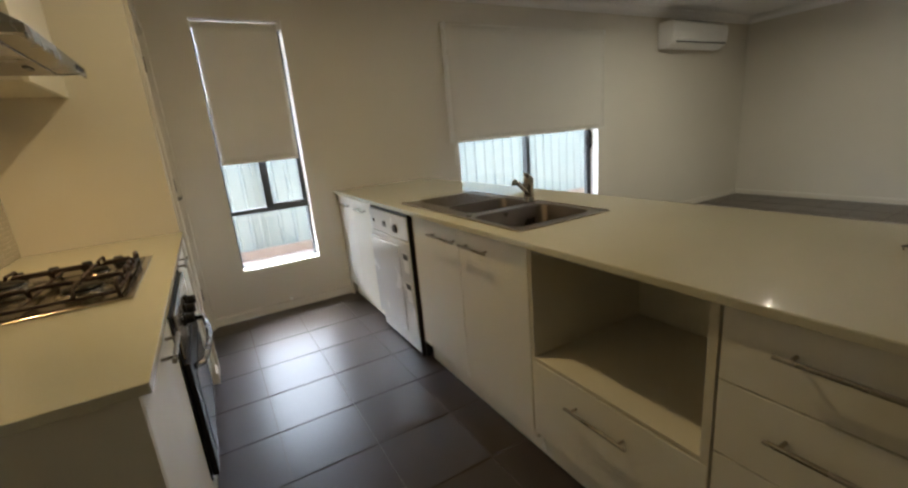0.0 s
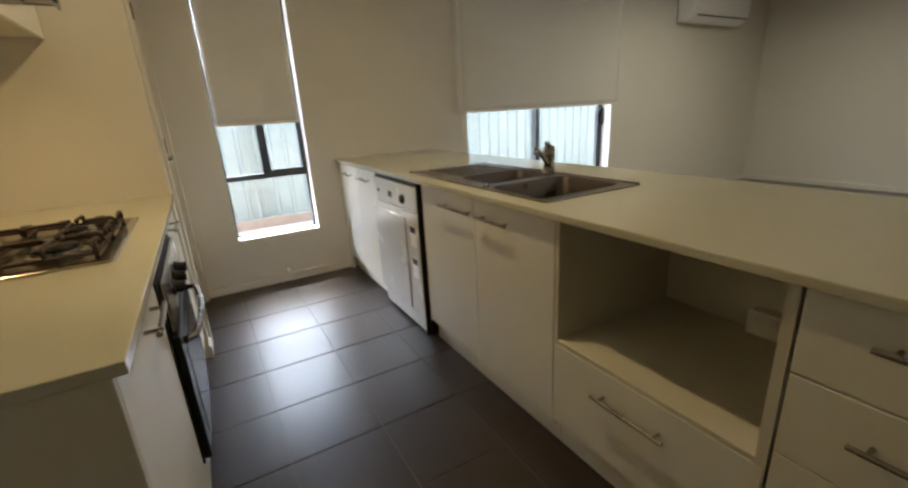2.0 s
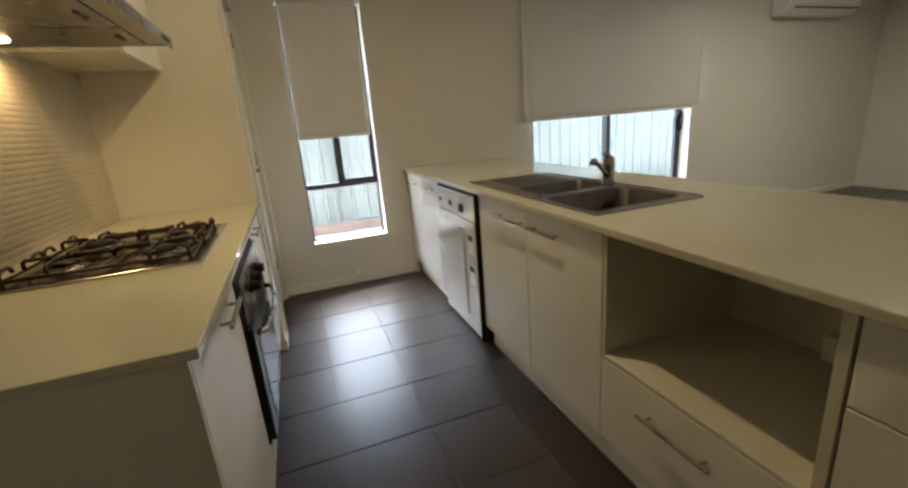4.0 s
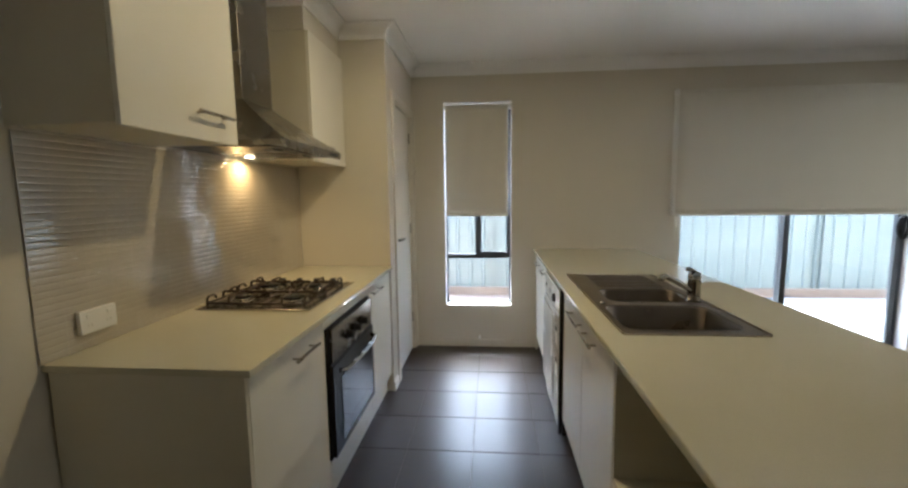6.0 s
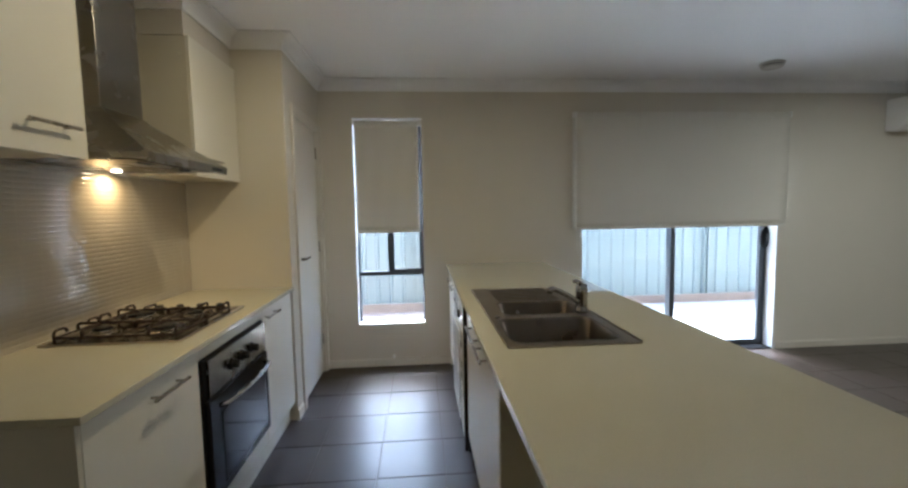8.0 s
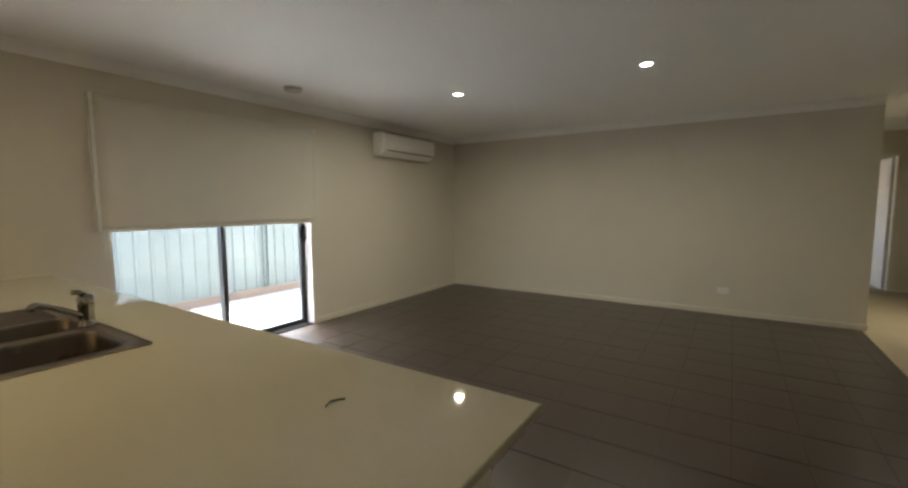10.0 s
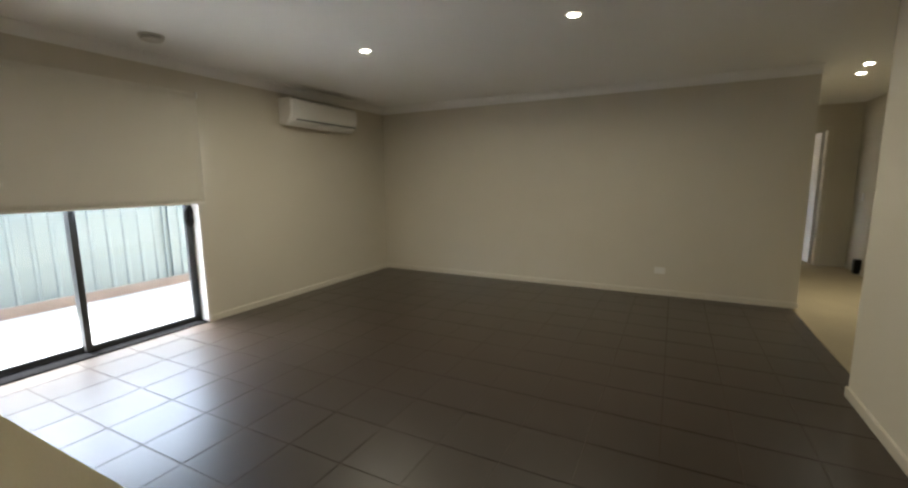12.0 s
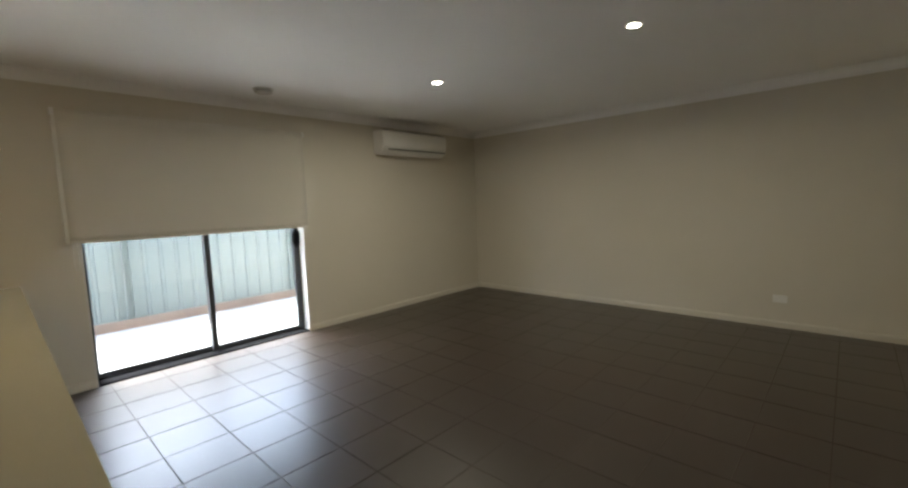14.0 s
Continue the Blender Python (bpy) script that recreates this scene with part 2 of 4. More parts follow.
def sweep(profile, a, b, out, bm=None):
    """A trim between a and b: profile in (out from the wall, up) pairs."""
    bm = bm or bmesh.new()
    o = Vector(out)
    ends = []
    for p in (a, b):
        ends.append([bm.verts.new(Vector(p) + o * u + Vector((0, 0, v))) for u, v in profile])
    n = len(profile)
    fs = [bm.faces.new((ends[0][i], ends[0][(i + 1) % n], ends[1][(i + 1) % n], ends[1][i])) for i in range(n)]
    fs += [bm.faces.new(ends[0]), bm.faces.new(ends[1])]
    bmesh.ops.recalc_face_normals(bm, faces=fs)
    return bm


# ---- walls, floor and ceiling ----
WIN = (0.772, 1.373, 0.37, 2.18)      # narrow window opening: x, x, z, z
DOOR = (2.785, 4.69, 0.0, 2.10)       # sliding door opening
T_N = 0.20

bm = bmesh.new()
y0, y1 = WALL_N, WALL_N + T_N
for lo, hi in (((-1.3, 0), (WIN[0], CEIL)), ((WIN[1], 0), (DOOR[0], CEIL)), ((DOOR[1], 0), (WALL_E + 0.12, CEIL)),
               ((WIN[0], 0), (WIN[1], WIN[2])), ((WIN[0], WIN[3]), (WIN[1], CEIL)), ((DOOR[0], DOOR[3]), (DOOR[1], CEIL))):
    box((lo[0], y0, lo[1]), (hi[0], y1, hi[1]), bm=bm)
setting("wall_north", bm, M_WALL, "cream painted plaster wall with a window and door")
setting("wall_east", box((WALL_E, -1.60, 0), (WALL_E + 0.12, WALL_N, CEIL)), M_WALL, "plain cream painted plaster wall")
setting("wall_south", box((WALL_W, WALL_S - 0.12, 0), (5.53, WALL_S, CEIL)), M_WALL, "plain cream painted plaster wall")
setting("wall_west", box((WALL_W - 0.12, WALL_S - 0.12, 0), (WALL_W, 2.776, CEIL)), M_WALL, "cream painted kitchen wall")
setting("wall_nib", box((WALL_W - 0.12, 2.776, 0), (0.5, 2.87, CEIL)), M_WALL, "cream painted end wall beside the bench")
PD = (2.95, 3.655, 2.06)              # pantry door opening
bm = box((0.38, 2.87, 0), (0.5, PD[0], CEIL))
box((0.38, PD[1], 0), (0.5, WALL_N, CEIL), bm=bm)
box((0.38, PD[0], PD[2]), (0.5, PD[1], CEIL), bm=bm)
setting("wall_pantry", bm, M_WALL, "cream painted wall around the pantry door")
setting("wall_pantry_back", box((-1.3, 2.87, 0), (-1.2, WALL_N, CEIL)), M_WALL)
setting("wall_pantry_side", box((-1.2, 2.776, 0), (WALL_W - 0.12, 2.87, CEIL)), M_WALL)
# the passage beyond
setting("wall_hall_north", box((WALL_E + 0.12, -1.60, 0), (10.7, -1.48, CEIL)), M_WALL, "cream painted passage wall")
setting("wall_hall_south", box((5.41, -2.92, 0), (10.82, -2.80, CEIL)), M_WALL, "cream painted passage wall")
setting("wall_hall_west", box((5.41, -2.80, 0), (5.53, WALL_S - 0.12, CEIL)), M_WALL)
HD = (-2.42, -1.72, 2.10)
bm = box((10.7, -2.80, 0), (10.82, HD[0], CEIL))
box((10.7, HD[0], HD[2]), (10.82, HD[1], CEIL), bm=bm)
box((10.7, HD[1], 0), (10.82, -1.60, CEIL), bm=bm)
setting("wall_hall_end", bm, M_WALL, "cream painted wall at the passage end")
# the bright room behind the passage
bm = box((10.82, 0.50, 0), (12.0, 0.62, CEIL))
box((12.8, 0.50, 0), (13.12, 0.62, CEIL), bm=bm)
box((12.0, 0.50, 0), (12.8, 0.62, 1.15), bm=bm)
box((12.0, 0.50, 2.10), (12.8, 0.62, CEIL), bm=bm)
setting("wall_room_north", bm, M_WALL, "cream painted wall with a window opening")
setting("wall_room_east", box((13.0, -3.0, 0), (13.12, 0.50, CEIL)), M_WALL)
setting("wall_room_south", box((10.82, -3.12, 0), (13.12, -3.0, CEIL)), M_WALL)
bm = box((10.7, -1.60, 0), (10.82, 0.62, CEIL))
box((10.7, -3.12, 0), (10.82, -2.92, CEIL), bm=bm)
setting("wall_room_west", bm, M_WALL)
setting("ceiling_room", box((10.85, -3.15, CEIL), (13.15, 0.65, CEIL + 0.15)), M_CEIL)
setting("floor_room", box((10.8, -3.06, -0.12), (13.06, 0.56, 0.004)), M_CARPET, "beige carpet beyond the passage door")
setting("ceiling", box((-1.35, -2.95, CEIL), (10.85, WALL_N + T_N, CEIL + 0.15)), M_CEIL, "flat off-white plasterboard ceiling")
bm = box((WALL_W - 0.12, -1.56, -0.12), (WALL_E + 0.06, WALL_N + 0.03, -0.003))
box((-1.3, 2.776, -0.12), (WALL_W - 0.12, WALL_N + 0.03, -0.003), bm=bm)
setting("floor", bm, M_GROUT, "dark brown tiled floor with grey grout")
setting("floor_carpet", box((5.5, -2.86, -0.12), (10.8, -1.56, 0.004)), M_CARPET, "beige carpet in the passage")

# cove cornice
COVE = [(0, 0), (0, -0.085), (0.010, -0.085)] + [(0.010 + 0.075 * (1 - math.cos(radians(a))), -0.075 + 0.065 * math.sin(radians(a))) for a in range(15, 91, 15)] + [(0.085, 0)]
Z = CEIL - 0.001


def cove_run(plan, z):
    """A cornice along a plan of corners, the room on its right, with mitred corners."""
    bm = bmesh.new()
    pts = [Vector(p) for p in plan]
    rows = []
    for i, p in enumerate(pts):
        ns = []
        if i:
            d = (p - pts[i - 1]).normalized()
            ns.append(Vector((d.y, -d.x)))
        if i < len(pts) - 1:
            d = (pts[i + 1] - p).normalized()
            ns.append(Vector((d.y, -d.x)))
        m = ns[0] if len(ns) == 1 else ns[0] + ns[1]
        rows.append([bm.verts.new((p.x + m.x * u, p.y + m.y * u, z + v)) for u, v in COVE])
    n = len(COVE)
    for a, b in zip(rows, rows[1:]):
        for k in range(n):
            bm.faces.new((a[k], a[(k + 1) % n], b[(k + 1) % n], b[k]))
    bm.faces.new(rows[0])
    bm.faces.new(rows[-1])
    bmesh.ops.recalc_face_normals(bm, faces=bm.faces)
    return bm


bm = cove_run([(5.53, WALL_S), (WALL_W, WALL_S), (WALL_W, 0.995), (0.19, 0.995), (0.19, 1.53), (WALL_W, 1.53), (WALL_W, 2.245), (0.19, 2.245), (0.19, 2.776), (0.5, 2.776), (0.5, WALL_N), (WALL_E, WALL_N), (WALL_E, -1.60)], Z)
setting("cornice", bm, M_CEIL, "white cove cornice")
# bulkheads over the wall cupboards
setting("bulkhead_1", box((WALL_W, 2.245, 2.275), (0.19, 2.776, CEIL)), M_WALL, "cream plaster bulkhead over the cupboard")
setting("bulkhead_2", box((WALL_W, 0.995, 2.275), (0.19, 1.53, CEIL)), M_WALL, "cream plaster bulkhead over the cupboard")

# skirting
SKIRT = [(0, 0.001), (0.012, 0.001), (0.012, 0.058), (0.008, 0.066), (0, 0.068)]
bm = bmesh.new()
sweep(SKIRT, (0.5, WALL_N, 0), (1.60, WALL_N, 0), (0, -1, 0), bm)
sweep(SKIRT, (2.42, WALL_N, 0), (DOOR[0] - 0.005, WALL_N, 0), (0, -1, 0), bm)
sweep(SKIRT, (DOOR[1] + 0.005, WALL_N, 0), (WALL_E, WALL_N, 0), (0, -1, 0), bm)
sweep(SKIRT, (WALL_E, WALL_N, 0), (WALL_E, -1.60, 0), (-1, 0, 0), bm)
sweep(SKIRT, (WALL_W, WALL_S, 0), (5.53, WALL_S, 0), (0, 1, 0), bm)
sweep(SKIRT, (5.53, WALL_S + 0.012, 0), (5.53, -2.80, 0), (1, 0, 0), bm)
sweep(SKIRT, (WALL_W, WALL_S, 0), (WALL_W, 1.0, 0), (1, 0, 0), bm)
sweep(SKIRT, (0.5, 2.764, 0), (0.5, PD[0] - 0.06, 0), (1, 0, 0), bm)
sweep(SKIRT, (WALL_E, -1.60, 0), (10.7, -1.60, 0), (0, -1, 0), bm)
sweep(SKIRT, (5.53, -2.80, 0), (10.7, -2.80, 0), (0, 1, 0), bm)
setting("baseboard", bm, M_TRIM, "low cream skirting board")

# ---- narrow window ----
win = thing("window_1", (WIN[0], WALL_N, WIN[2]), "tall narrow charcoal aluminium window in a white reveal", "window", kind="structure")
x0, x1, z0, z1 = WIN
bm = box((x0, WALL_N + 0.001, z0), (x0 + 0.008, WALL_N + 0.13, z1))
box((x1 - 0.008, WALL_N + 0.001, z0), (x1, WALL_N + 0.13, z1), bm=bm)
box((x0 + 0.008, WALL_N + 0.001, z1 - 0.008), (x1 - 0.008, WALL_N + 0.13, z1), bm=bm)
part("reveal", bm, M_REVEAL, win, "white painted reveal")
part("window_sill", box((x0 + 0.008, WALL_N - 0.004, z0), (x1 - 0.008, WALL_N + 0.13, z0 + 0.016), 0.003), M_REVEAL, win, "white painted sill")
yf = WALL_N + 0.105
bm = box((x0 + 0.008, yf, z0 + 0.016), (x0 + 0.022, yf + 0.05, z1 - 0.008))
box((x1 - 0.022, yf, z0 + 0.016), (x1 - 0.008, yf + 0.05, z1 - 0.008), bm=bm)
box((x0 + 0.022, yf, z0 + 0.016), (x1 - 0.022, yf + 0.05, z0 + 0.028), bm=bm)
box((x0 + 0.022, yf, z1 - 0.04), (x1 - 0.022, yf + 0.05, z1 - 0.008), bm=bm)
part("window_frame", bm, M_ALU, win, "charcoal aluminium frame")
part("transom", box((x0 + 0.022, yf - 0.004, 0.800), (x1 - 0.022, yf + 0.045, 0.838), 0.003), M_ALU, win, "charcoal aluminium transom")
part("mullion", box((1.045, yf - 0.004, 0.838), (1.083, yf + 0.045, z1 - 0.04), 0.003), M_ALU, win, "charcoal aluminium mullion")
bm = box((1.083, yf - 0.002, 0.838), (1.100, yf + 0.02, z1 - 0.04), 0.002)
box((x1 - 0.044, yf - 0.002, 0.838), (x1 - 0.022, yf + 0.02, z1 - 0.04), 0.002, bm=bm)
box((1.100, yf - 0.002, 0.838), (x1 - 0.044, yf + 0.02, 0.860), 0.002, bm=bm)
part("sash", bm, M_ALU, win, "sliding charcoal sash")
for xa, xb, za, zb in ((x0 + 0.022, x1 - 0.022, z0 + 0.028, 0.800), (x0 + 0.022, 1.045, 0.838, z1 - 0.04), (1.100, x1 - 0.044, 0.860, z1 - 0.04)):
    ob = part("pane", box((xa, yf + 0.024, za), (xb, yf + 0.029, zb)), M_GLASS, win, "clear glass")
    ob.visible_shadow = False

# ---- sliding door ----
sd = thing("door_1", (DOOR[0], WALL_N, 0), "charcoal aluminium glazed sliding door, closed", "door", kind="structure")
x0, x1, z0, z1 = DOOR
bm = box((x0, WALL_N + 0.001, 0.0), (x0 + 0.014, WALL_N + 0.12, z1))
box((x1 - 0.014, WALL_N + 0.001, 0.0), (x1, WALL_N + 0.12, z1), bm=bm)
box((x0 + 0.014, WALL_N + 0.001, z1 - 0.014), (x1 - 0.014, WALL_N + 0.12, z1), bm=bm)
part("reveal", bm, M_REVEAL, sd, "white painted reveal")
ya, yb = WALL_N + 0.12, WALL_N + 0.20
bm = box((x0, ya, 0.0), (x0 + 0.030, yb, z1))
box((x1 - 0.030, ya, 0.0), (x1, yb, z1), bm=bm)
box((x0 + 0.030, ya, z1 - 0.05), (x1 - 0.030, yb, z1), bm=bm)
part("door_frame", bm, M_ALU, sd, "charcoal aluminium frame")
bm = box((x0 + 0.014, WALL_N + 0.002, -0.02), (x1 - 0.014, yb, 0.012), 0.003)
for yy in (ya + 0.018, ya + 0.056):
    box((x0 + 0.030, yy, 0.012), (x1 - 0.030, yy + 0.006, 0.024), bm=bm)
part("track", bm, M_SILL, sd, "charcoal door sill and track")
xm = 3.733


def leaf(xa, xb, y, stile_l, stile_r, name):
    bm = box((xa, y, 0.014), (xa + stile_l, y + 0.035, z1 - 0.05), 0.003)
    box((xb - stile_r, y, 0.014), (xb, y + 0.035, z1 - 0.05), 0.003, bm=bm)
    box((xa + stile_l, y, 0.014), (xb - stile_r, y + 0.035, 0.062), 0.003, bm=bm)
    box((xa + stile_l, y, z1 - 0.10), (xb - stile_r, y + 0.035, z1 - 0.05), 0.003, bm=bm)
    p = part(name, bm, M_ALU, sd, "charcoal aluminium door panel")
    g = part("pane", box((xa + stile_l, y + 0.014, 0.062), (xb - stile_r, y + 0.020, z1 - 0.10)), M_GLASS, p, "clear glass")
    g.visible_shadow = False
    return p


leaf(x0 + 0.030, xm + 0.022, ya + 0.042, 0.018, 0.045, "fixed_panel")
slider = leaf(xm - 0.022, x1 - 0.030, ya + 0.004, 0.048, 0.046, "sliding_panel")
hx, hz = x1 - 0.054, 1.064
bm = box((hx - 0.016, ya - 0.004, hz - 0.085), (hx + 0.016, ya + 0.0045, hz + 0.085), 0.003)
ring = [(hx + 0.042 * math.sin(2 * math.pi * i / 24), ya - 0.018 - 0.012 * math.cos(2 * math.pi * i / 24) ** 2, hz + 0.094 * math.cos(2 * math.pi * i / 24)) for i in range(25)]
tube(ring, 0.0095, 10, bm)
for k in (-1, 1):
    rod((hx, ya - 0.026, hz + 0.090 * k), (hx, ya, hz + 0.076 * k), 0.009, 10, bm)
rod((hx, ya + 0.004, hz - 0.02), (hx, ya - 0.010, hz - 0.02), 0.011, 14, bm)
part("door_handle", bm, M_BLACK, slider, "black oval loop handle with lock", smooth=True)

# ---- pantry door ----
pd = thing("door_2", (0.5, PD[0], 0), "white painted flush pantry door, closed", "door", kind="structure")
part("leaf", box((0.44, PD[0] + 0.022, 0.008), (0.478, PD[1] - 0.022, PD[2] - 0.022), 0.002), M_TRIM, pd)
bm = box((0.385, PD[0], 0.001), (0.499, PD[0] + 0.018, PD[2]))
box((0.385, PD[1] - 0.018, 0.001), (0.499, PD[1], PD[2]), bm=bm)
box((0.385, PD[0] + 0.018, PD[2] - 0.018), (0.499, PD[1] - 0.018, PD[2]), bm=bm)
part("jamb", bm, M_TRIM, pd)
ARCH = 0.056
bm = box((0.5, PD[0] - ARCH + 0.01, 0.001), (0.516, PD[0] + 0.01, PD[2] + ARCH - 0.01), 0.004)
box((0.5, PD[1] - 0.01, 0.001), (0.516, WALL_N - 0.002, PD[2] + ARCH - 0.01), 0.004, bm=bm)
box((0.5, PD[0] + 0.011, PD[2] - 0.01), (0.515, PD[1] - 0.011, PD[2] + ARCH - 0.011), 0.004, bm=bm)
part("architrave", bm, M_TRIM, pd)
bm = lathe([(0, 0), (0.026, 0), (0.026, 0.006), (0.012, 0.010), (0.010, 0.045), (0, 0.045)], (0.478, PD[0] + 0.09, 1.05), (1, 0, 0), 24)
tube([(0.520, PD[0] + 0.088, 1.05), (0.524, PD[0] + 0.12, 1.05), (0.524, PD[0] + 0.20, 1.052)], 0.009, bm=bm)
part("door_handle", bm, M_CHROME, pd, "chrome lever handle", smooth=True)
for zz in (0.25, 1.05, 1.82):
    part("hinge", rod((0.482, PD[1] - 0.020, zz), (0.482, PD[1] - 0.020, zz + 0.09), 0.006), M_HANDLE, pd, "nickel hinge", smooth=True)

# ---- passage door ----
hd = thing("door_3", (10.7, HD[0], 0), "white painted door standing open at the passage end", "door", kind="structure")
bm = box((0, -0.019, 0.012), (0.76, 0.019, HD[2] - 0.022), 0.002)
bmesh.ops.transform(bm, matrix=pose(10.806, HD[0] + 0.038, 0, 0, 0, 4.5), verts=bm.verts)
part("leaf", bm, M_REVEAL, hd)
bm = box((10.684, HD[0] - 0.05, 0.006), (10.70, HD[0] + 0.012, HD[2] + 0.05), 0.004)
box((10.684, HD[0] + 0.012, HD[2] - 0.012), (10.699, HD[1] - 0.002, HD[2] + 0.05), 0.004, bm=bm)
box((10.684, HD[1], 0.006), (10.70, HD[1] + 0.06, HD[2] + 0.05), 0.004, bm=bm)
box((10.701, HD[0] + 0.001, 0.006), (10.80, HD[0] + 0.018, HD[2] - 0.001), bm=bm)
part("architrave", bm, M_TRIM, hd)
bm = lathe([(0, 0), (0.026, 0), (0.026, 0.006), (0.012, 0.010), (0.010, 0.05), (0, 0.05)], (11.50, HD[0] + 0.110, 1.02), (0, 1, 0), 20)
tube([(11.50, HD[0] + 0.155, 1.02), (11.46, HD[0] + 0.157, 1.02), (11.40, HD[0] + 0.155, 1.02)], 0.009, bm=bm)
part("door_handle", bm, M_CHROME, hd, "chrome lever handle", smooth=True)


# ---- roller blinds ----
def blind(x0, x1, ztop, zbot, y, r, label, brackets):
    th = thing("roller_blind", ((x0 + x1) / 2, y, zbot), label, "blind")
    yr = y + r
    part("roller_tube", rod((x0, yr, ztop - r), (x1, yr, ztop - r), r, 28), M_BLIND, th, "fabric wound on its tube", smooth=True)
    bm = bmesh.new()
    n, k = 24, 18
    grid = []
    for i in range(n + 1):
        x = x0 + (x1 - x0) * i / n
        grid.append([bm.verts.new((x, y + 0.0012 * math.sin(i * 0.9 + j * 0.25), ztop - r + (zbot + 0.012 - ztop + r) * j / k)) for j in range(k + 1)])
    for i in range(n):
        for j in range(k):
            bm.faces.new((grid[i][j], grid[i + 1][j], grid[i + 1][j + 1], grid[i][j + 1]))
    ob = part("fabric", bm, M_BLIND, th, smooth=True)
    sol = ob.modifiers.new("thickness", "SOLIDIFY")
    sol.thickness = 0.0012
    part("bottom_rail", box((x0, y - 0.006, zbot), (x1, y + 0.007, zbot + 0.024), 0.005), M_BLIND, th, "fabric-wrapped bottom rail")
    for xa, xb in brackets:
        part("bracket", box((xa, y - 0.002, ztop - 2 * r - 0.004), (xb, y + 2 * r + 0.006, ztop + 0.004), 0.004), M_PLASTIC, th, "cream plastic bracket")
    return th


blind(0.792, 1.337, 2.160, 1.190, 3.735, 0.020, "cream roller blind half lowered in a narrow window", ((0.780, 0.7915), (1.3375, 1.365)))
big = blind(2.728, 4.715, 2.215, 1.183, 3.660, 0.023, "wide cream roller blind half lowered over the sliding door", ((2.700, 2.727), (4.716, 4.735)))
# Translucent strip added to draw the bright line along the blind's left edge.
part("edge_strip", box((2.703, 3.655, 1.186), (2.7265, 3.7085, 2.165), 0.003), M_SHEER, big, "pale strip added for the bright line at the blind's edge")
bm = tube([(2.745, 3.69, 1.22), (2.742, 3.69, 1.02), (2.748, 3.69, 0.985), (2.758, 3.69, 0.975), (2.768, 3.69, 0.985), (2.774, 3.69, 1.02), (2.772, 3.69, 1.22)], 0.0022, 6)
part("chain", bm, M_PLASTIC, big, "white bead chain loop")


# ---- kitchen: cabinets, worktops, appliances ----
def bar_handle(parent, p0, p1, out, r=0.006, stand=0.030):
    a, b, o = Vector(p0), Vector(p1), Vector(out)
    d = (b - a).normalized()
    bm = rod(a + o * stand, b + o * stand, r, 14)
    for q in (a + d * 0.028, b - d * 0.028):
        rod(q, q + o * stand, r * 0.75, 10, bm)
    return part("handle", bm, M_HANDLE, parent, "satin nickel bar handle", smooth=False)


def door_panel(parent, x, y0, y1, z0, z1, side, name="door", thick=0.017):
    """A flat front in the plane x, that faces along side (+1 or -1)."""
    return part(name, box((x - thick * (side > 0), y0, z0), (x + thick * (side < 0), y1, z1), 0.0015, 1), M_LAMINATE, parent, "")


BACK, FRONT = WALL_W + 0.012, 0.490     # cook bench run
TOP, SLAB, KICK = 0.900, 0.022, 0.105

# carcass units of the cook run
unit = thing("base_cabinet", (0.2, 1.30, 0), "white laminate base cupboard at the bench end", "cabinet", "cook bench cupboards")
bm = box((BACK, 1.036, KICK), (FRONT - 0.018, 1.596, TOP - SLAB - 0.001))
part("body", bm, M_CARCASS, unit)
d = door_panel(unit, FRONT, 1.0365, 1.596, KICK + 0.03, 0.872, 1)
bar_handle(d, (FRONT, 1.285, 0.813), (FRONT, 1.478, 0.813), (1, 0, 0))
part("end_panel", box((BACK, 1.018, 0.0), (FRONT, 1.0345, TOP - SLAB - 0.001), 0.001, 1), M_CARCASS, unit, "cream melamine end panel")
part("kickboard", box((FRONT - 0.055, 1.036, 0.0), (FRONT - 0.04, 1.596, KICK)), M_LAMINATE, unit)

unit = thing("base_cabinet", (0.2, 2.51, 0), "white laminate base cupboard beside the oven", "cabinet", "cook bench cupboards")
part("body", box((BACK, 2.258, KICK), (FRONT - 0.018, 2.770, TOP - SLAB - 0.001)), M_CARCASS, unit)
d = door_panel(unit, FRONT, 2.258, 2.758, KICK + 0.03, 0.872, 1)
bar_handle(d, (FRONT, 2.270, 0.822), (FRONT, 2.463, 0.822), (1, 0, 0))
part("kickboard", box((FRONT - 0.055, 2.258, 0.0), (FRONT - 0.04, 2.770, KICK)), M_LAMINATE, unit)

unit = thing("oven_cabinet", (0.2, 1.926, 0), "white laminate housing around the built-in oven", "cabinet", "cook bench cupboards")
bm = box((BACK, 1.600, KICK), (FRONT - 0.02, 1.606, TOP - SLAB - 0.001))
box((BACK, 2.246, KICK), (FRONT - 0.02, 2.254, TOP - SLAB - 0.001), bm=bm)
box((BACK, 1.606, KICK), (FRONT - 0.02, 2.246, 0.225), bm=bm)
part("body", bm, M_CARCASS, unit)
door_panel(unit, FRONT, 1.600, 2.254, KICK + 0.03, 0.226, 1, "bottom_panel")
door_panel(unit, FRONT, 1.600, 2.254, 0.826, 0.872, 1, "top_panel")
part("kickboard", box((FRONT - 0.055, 1.600, 0.0), (FRONT - 0.04, 2.254, KICK)), M_LAMINATE, unit)

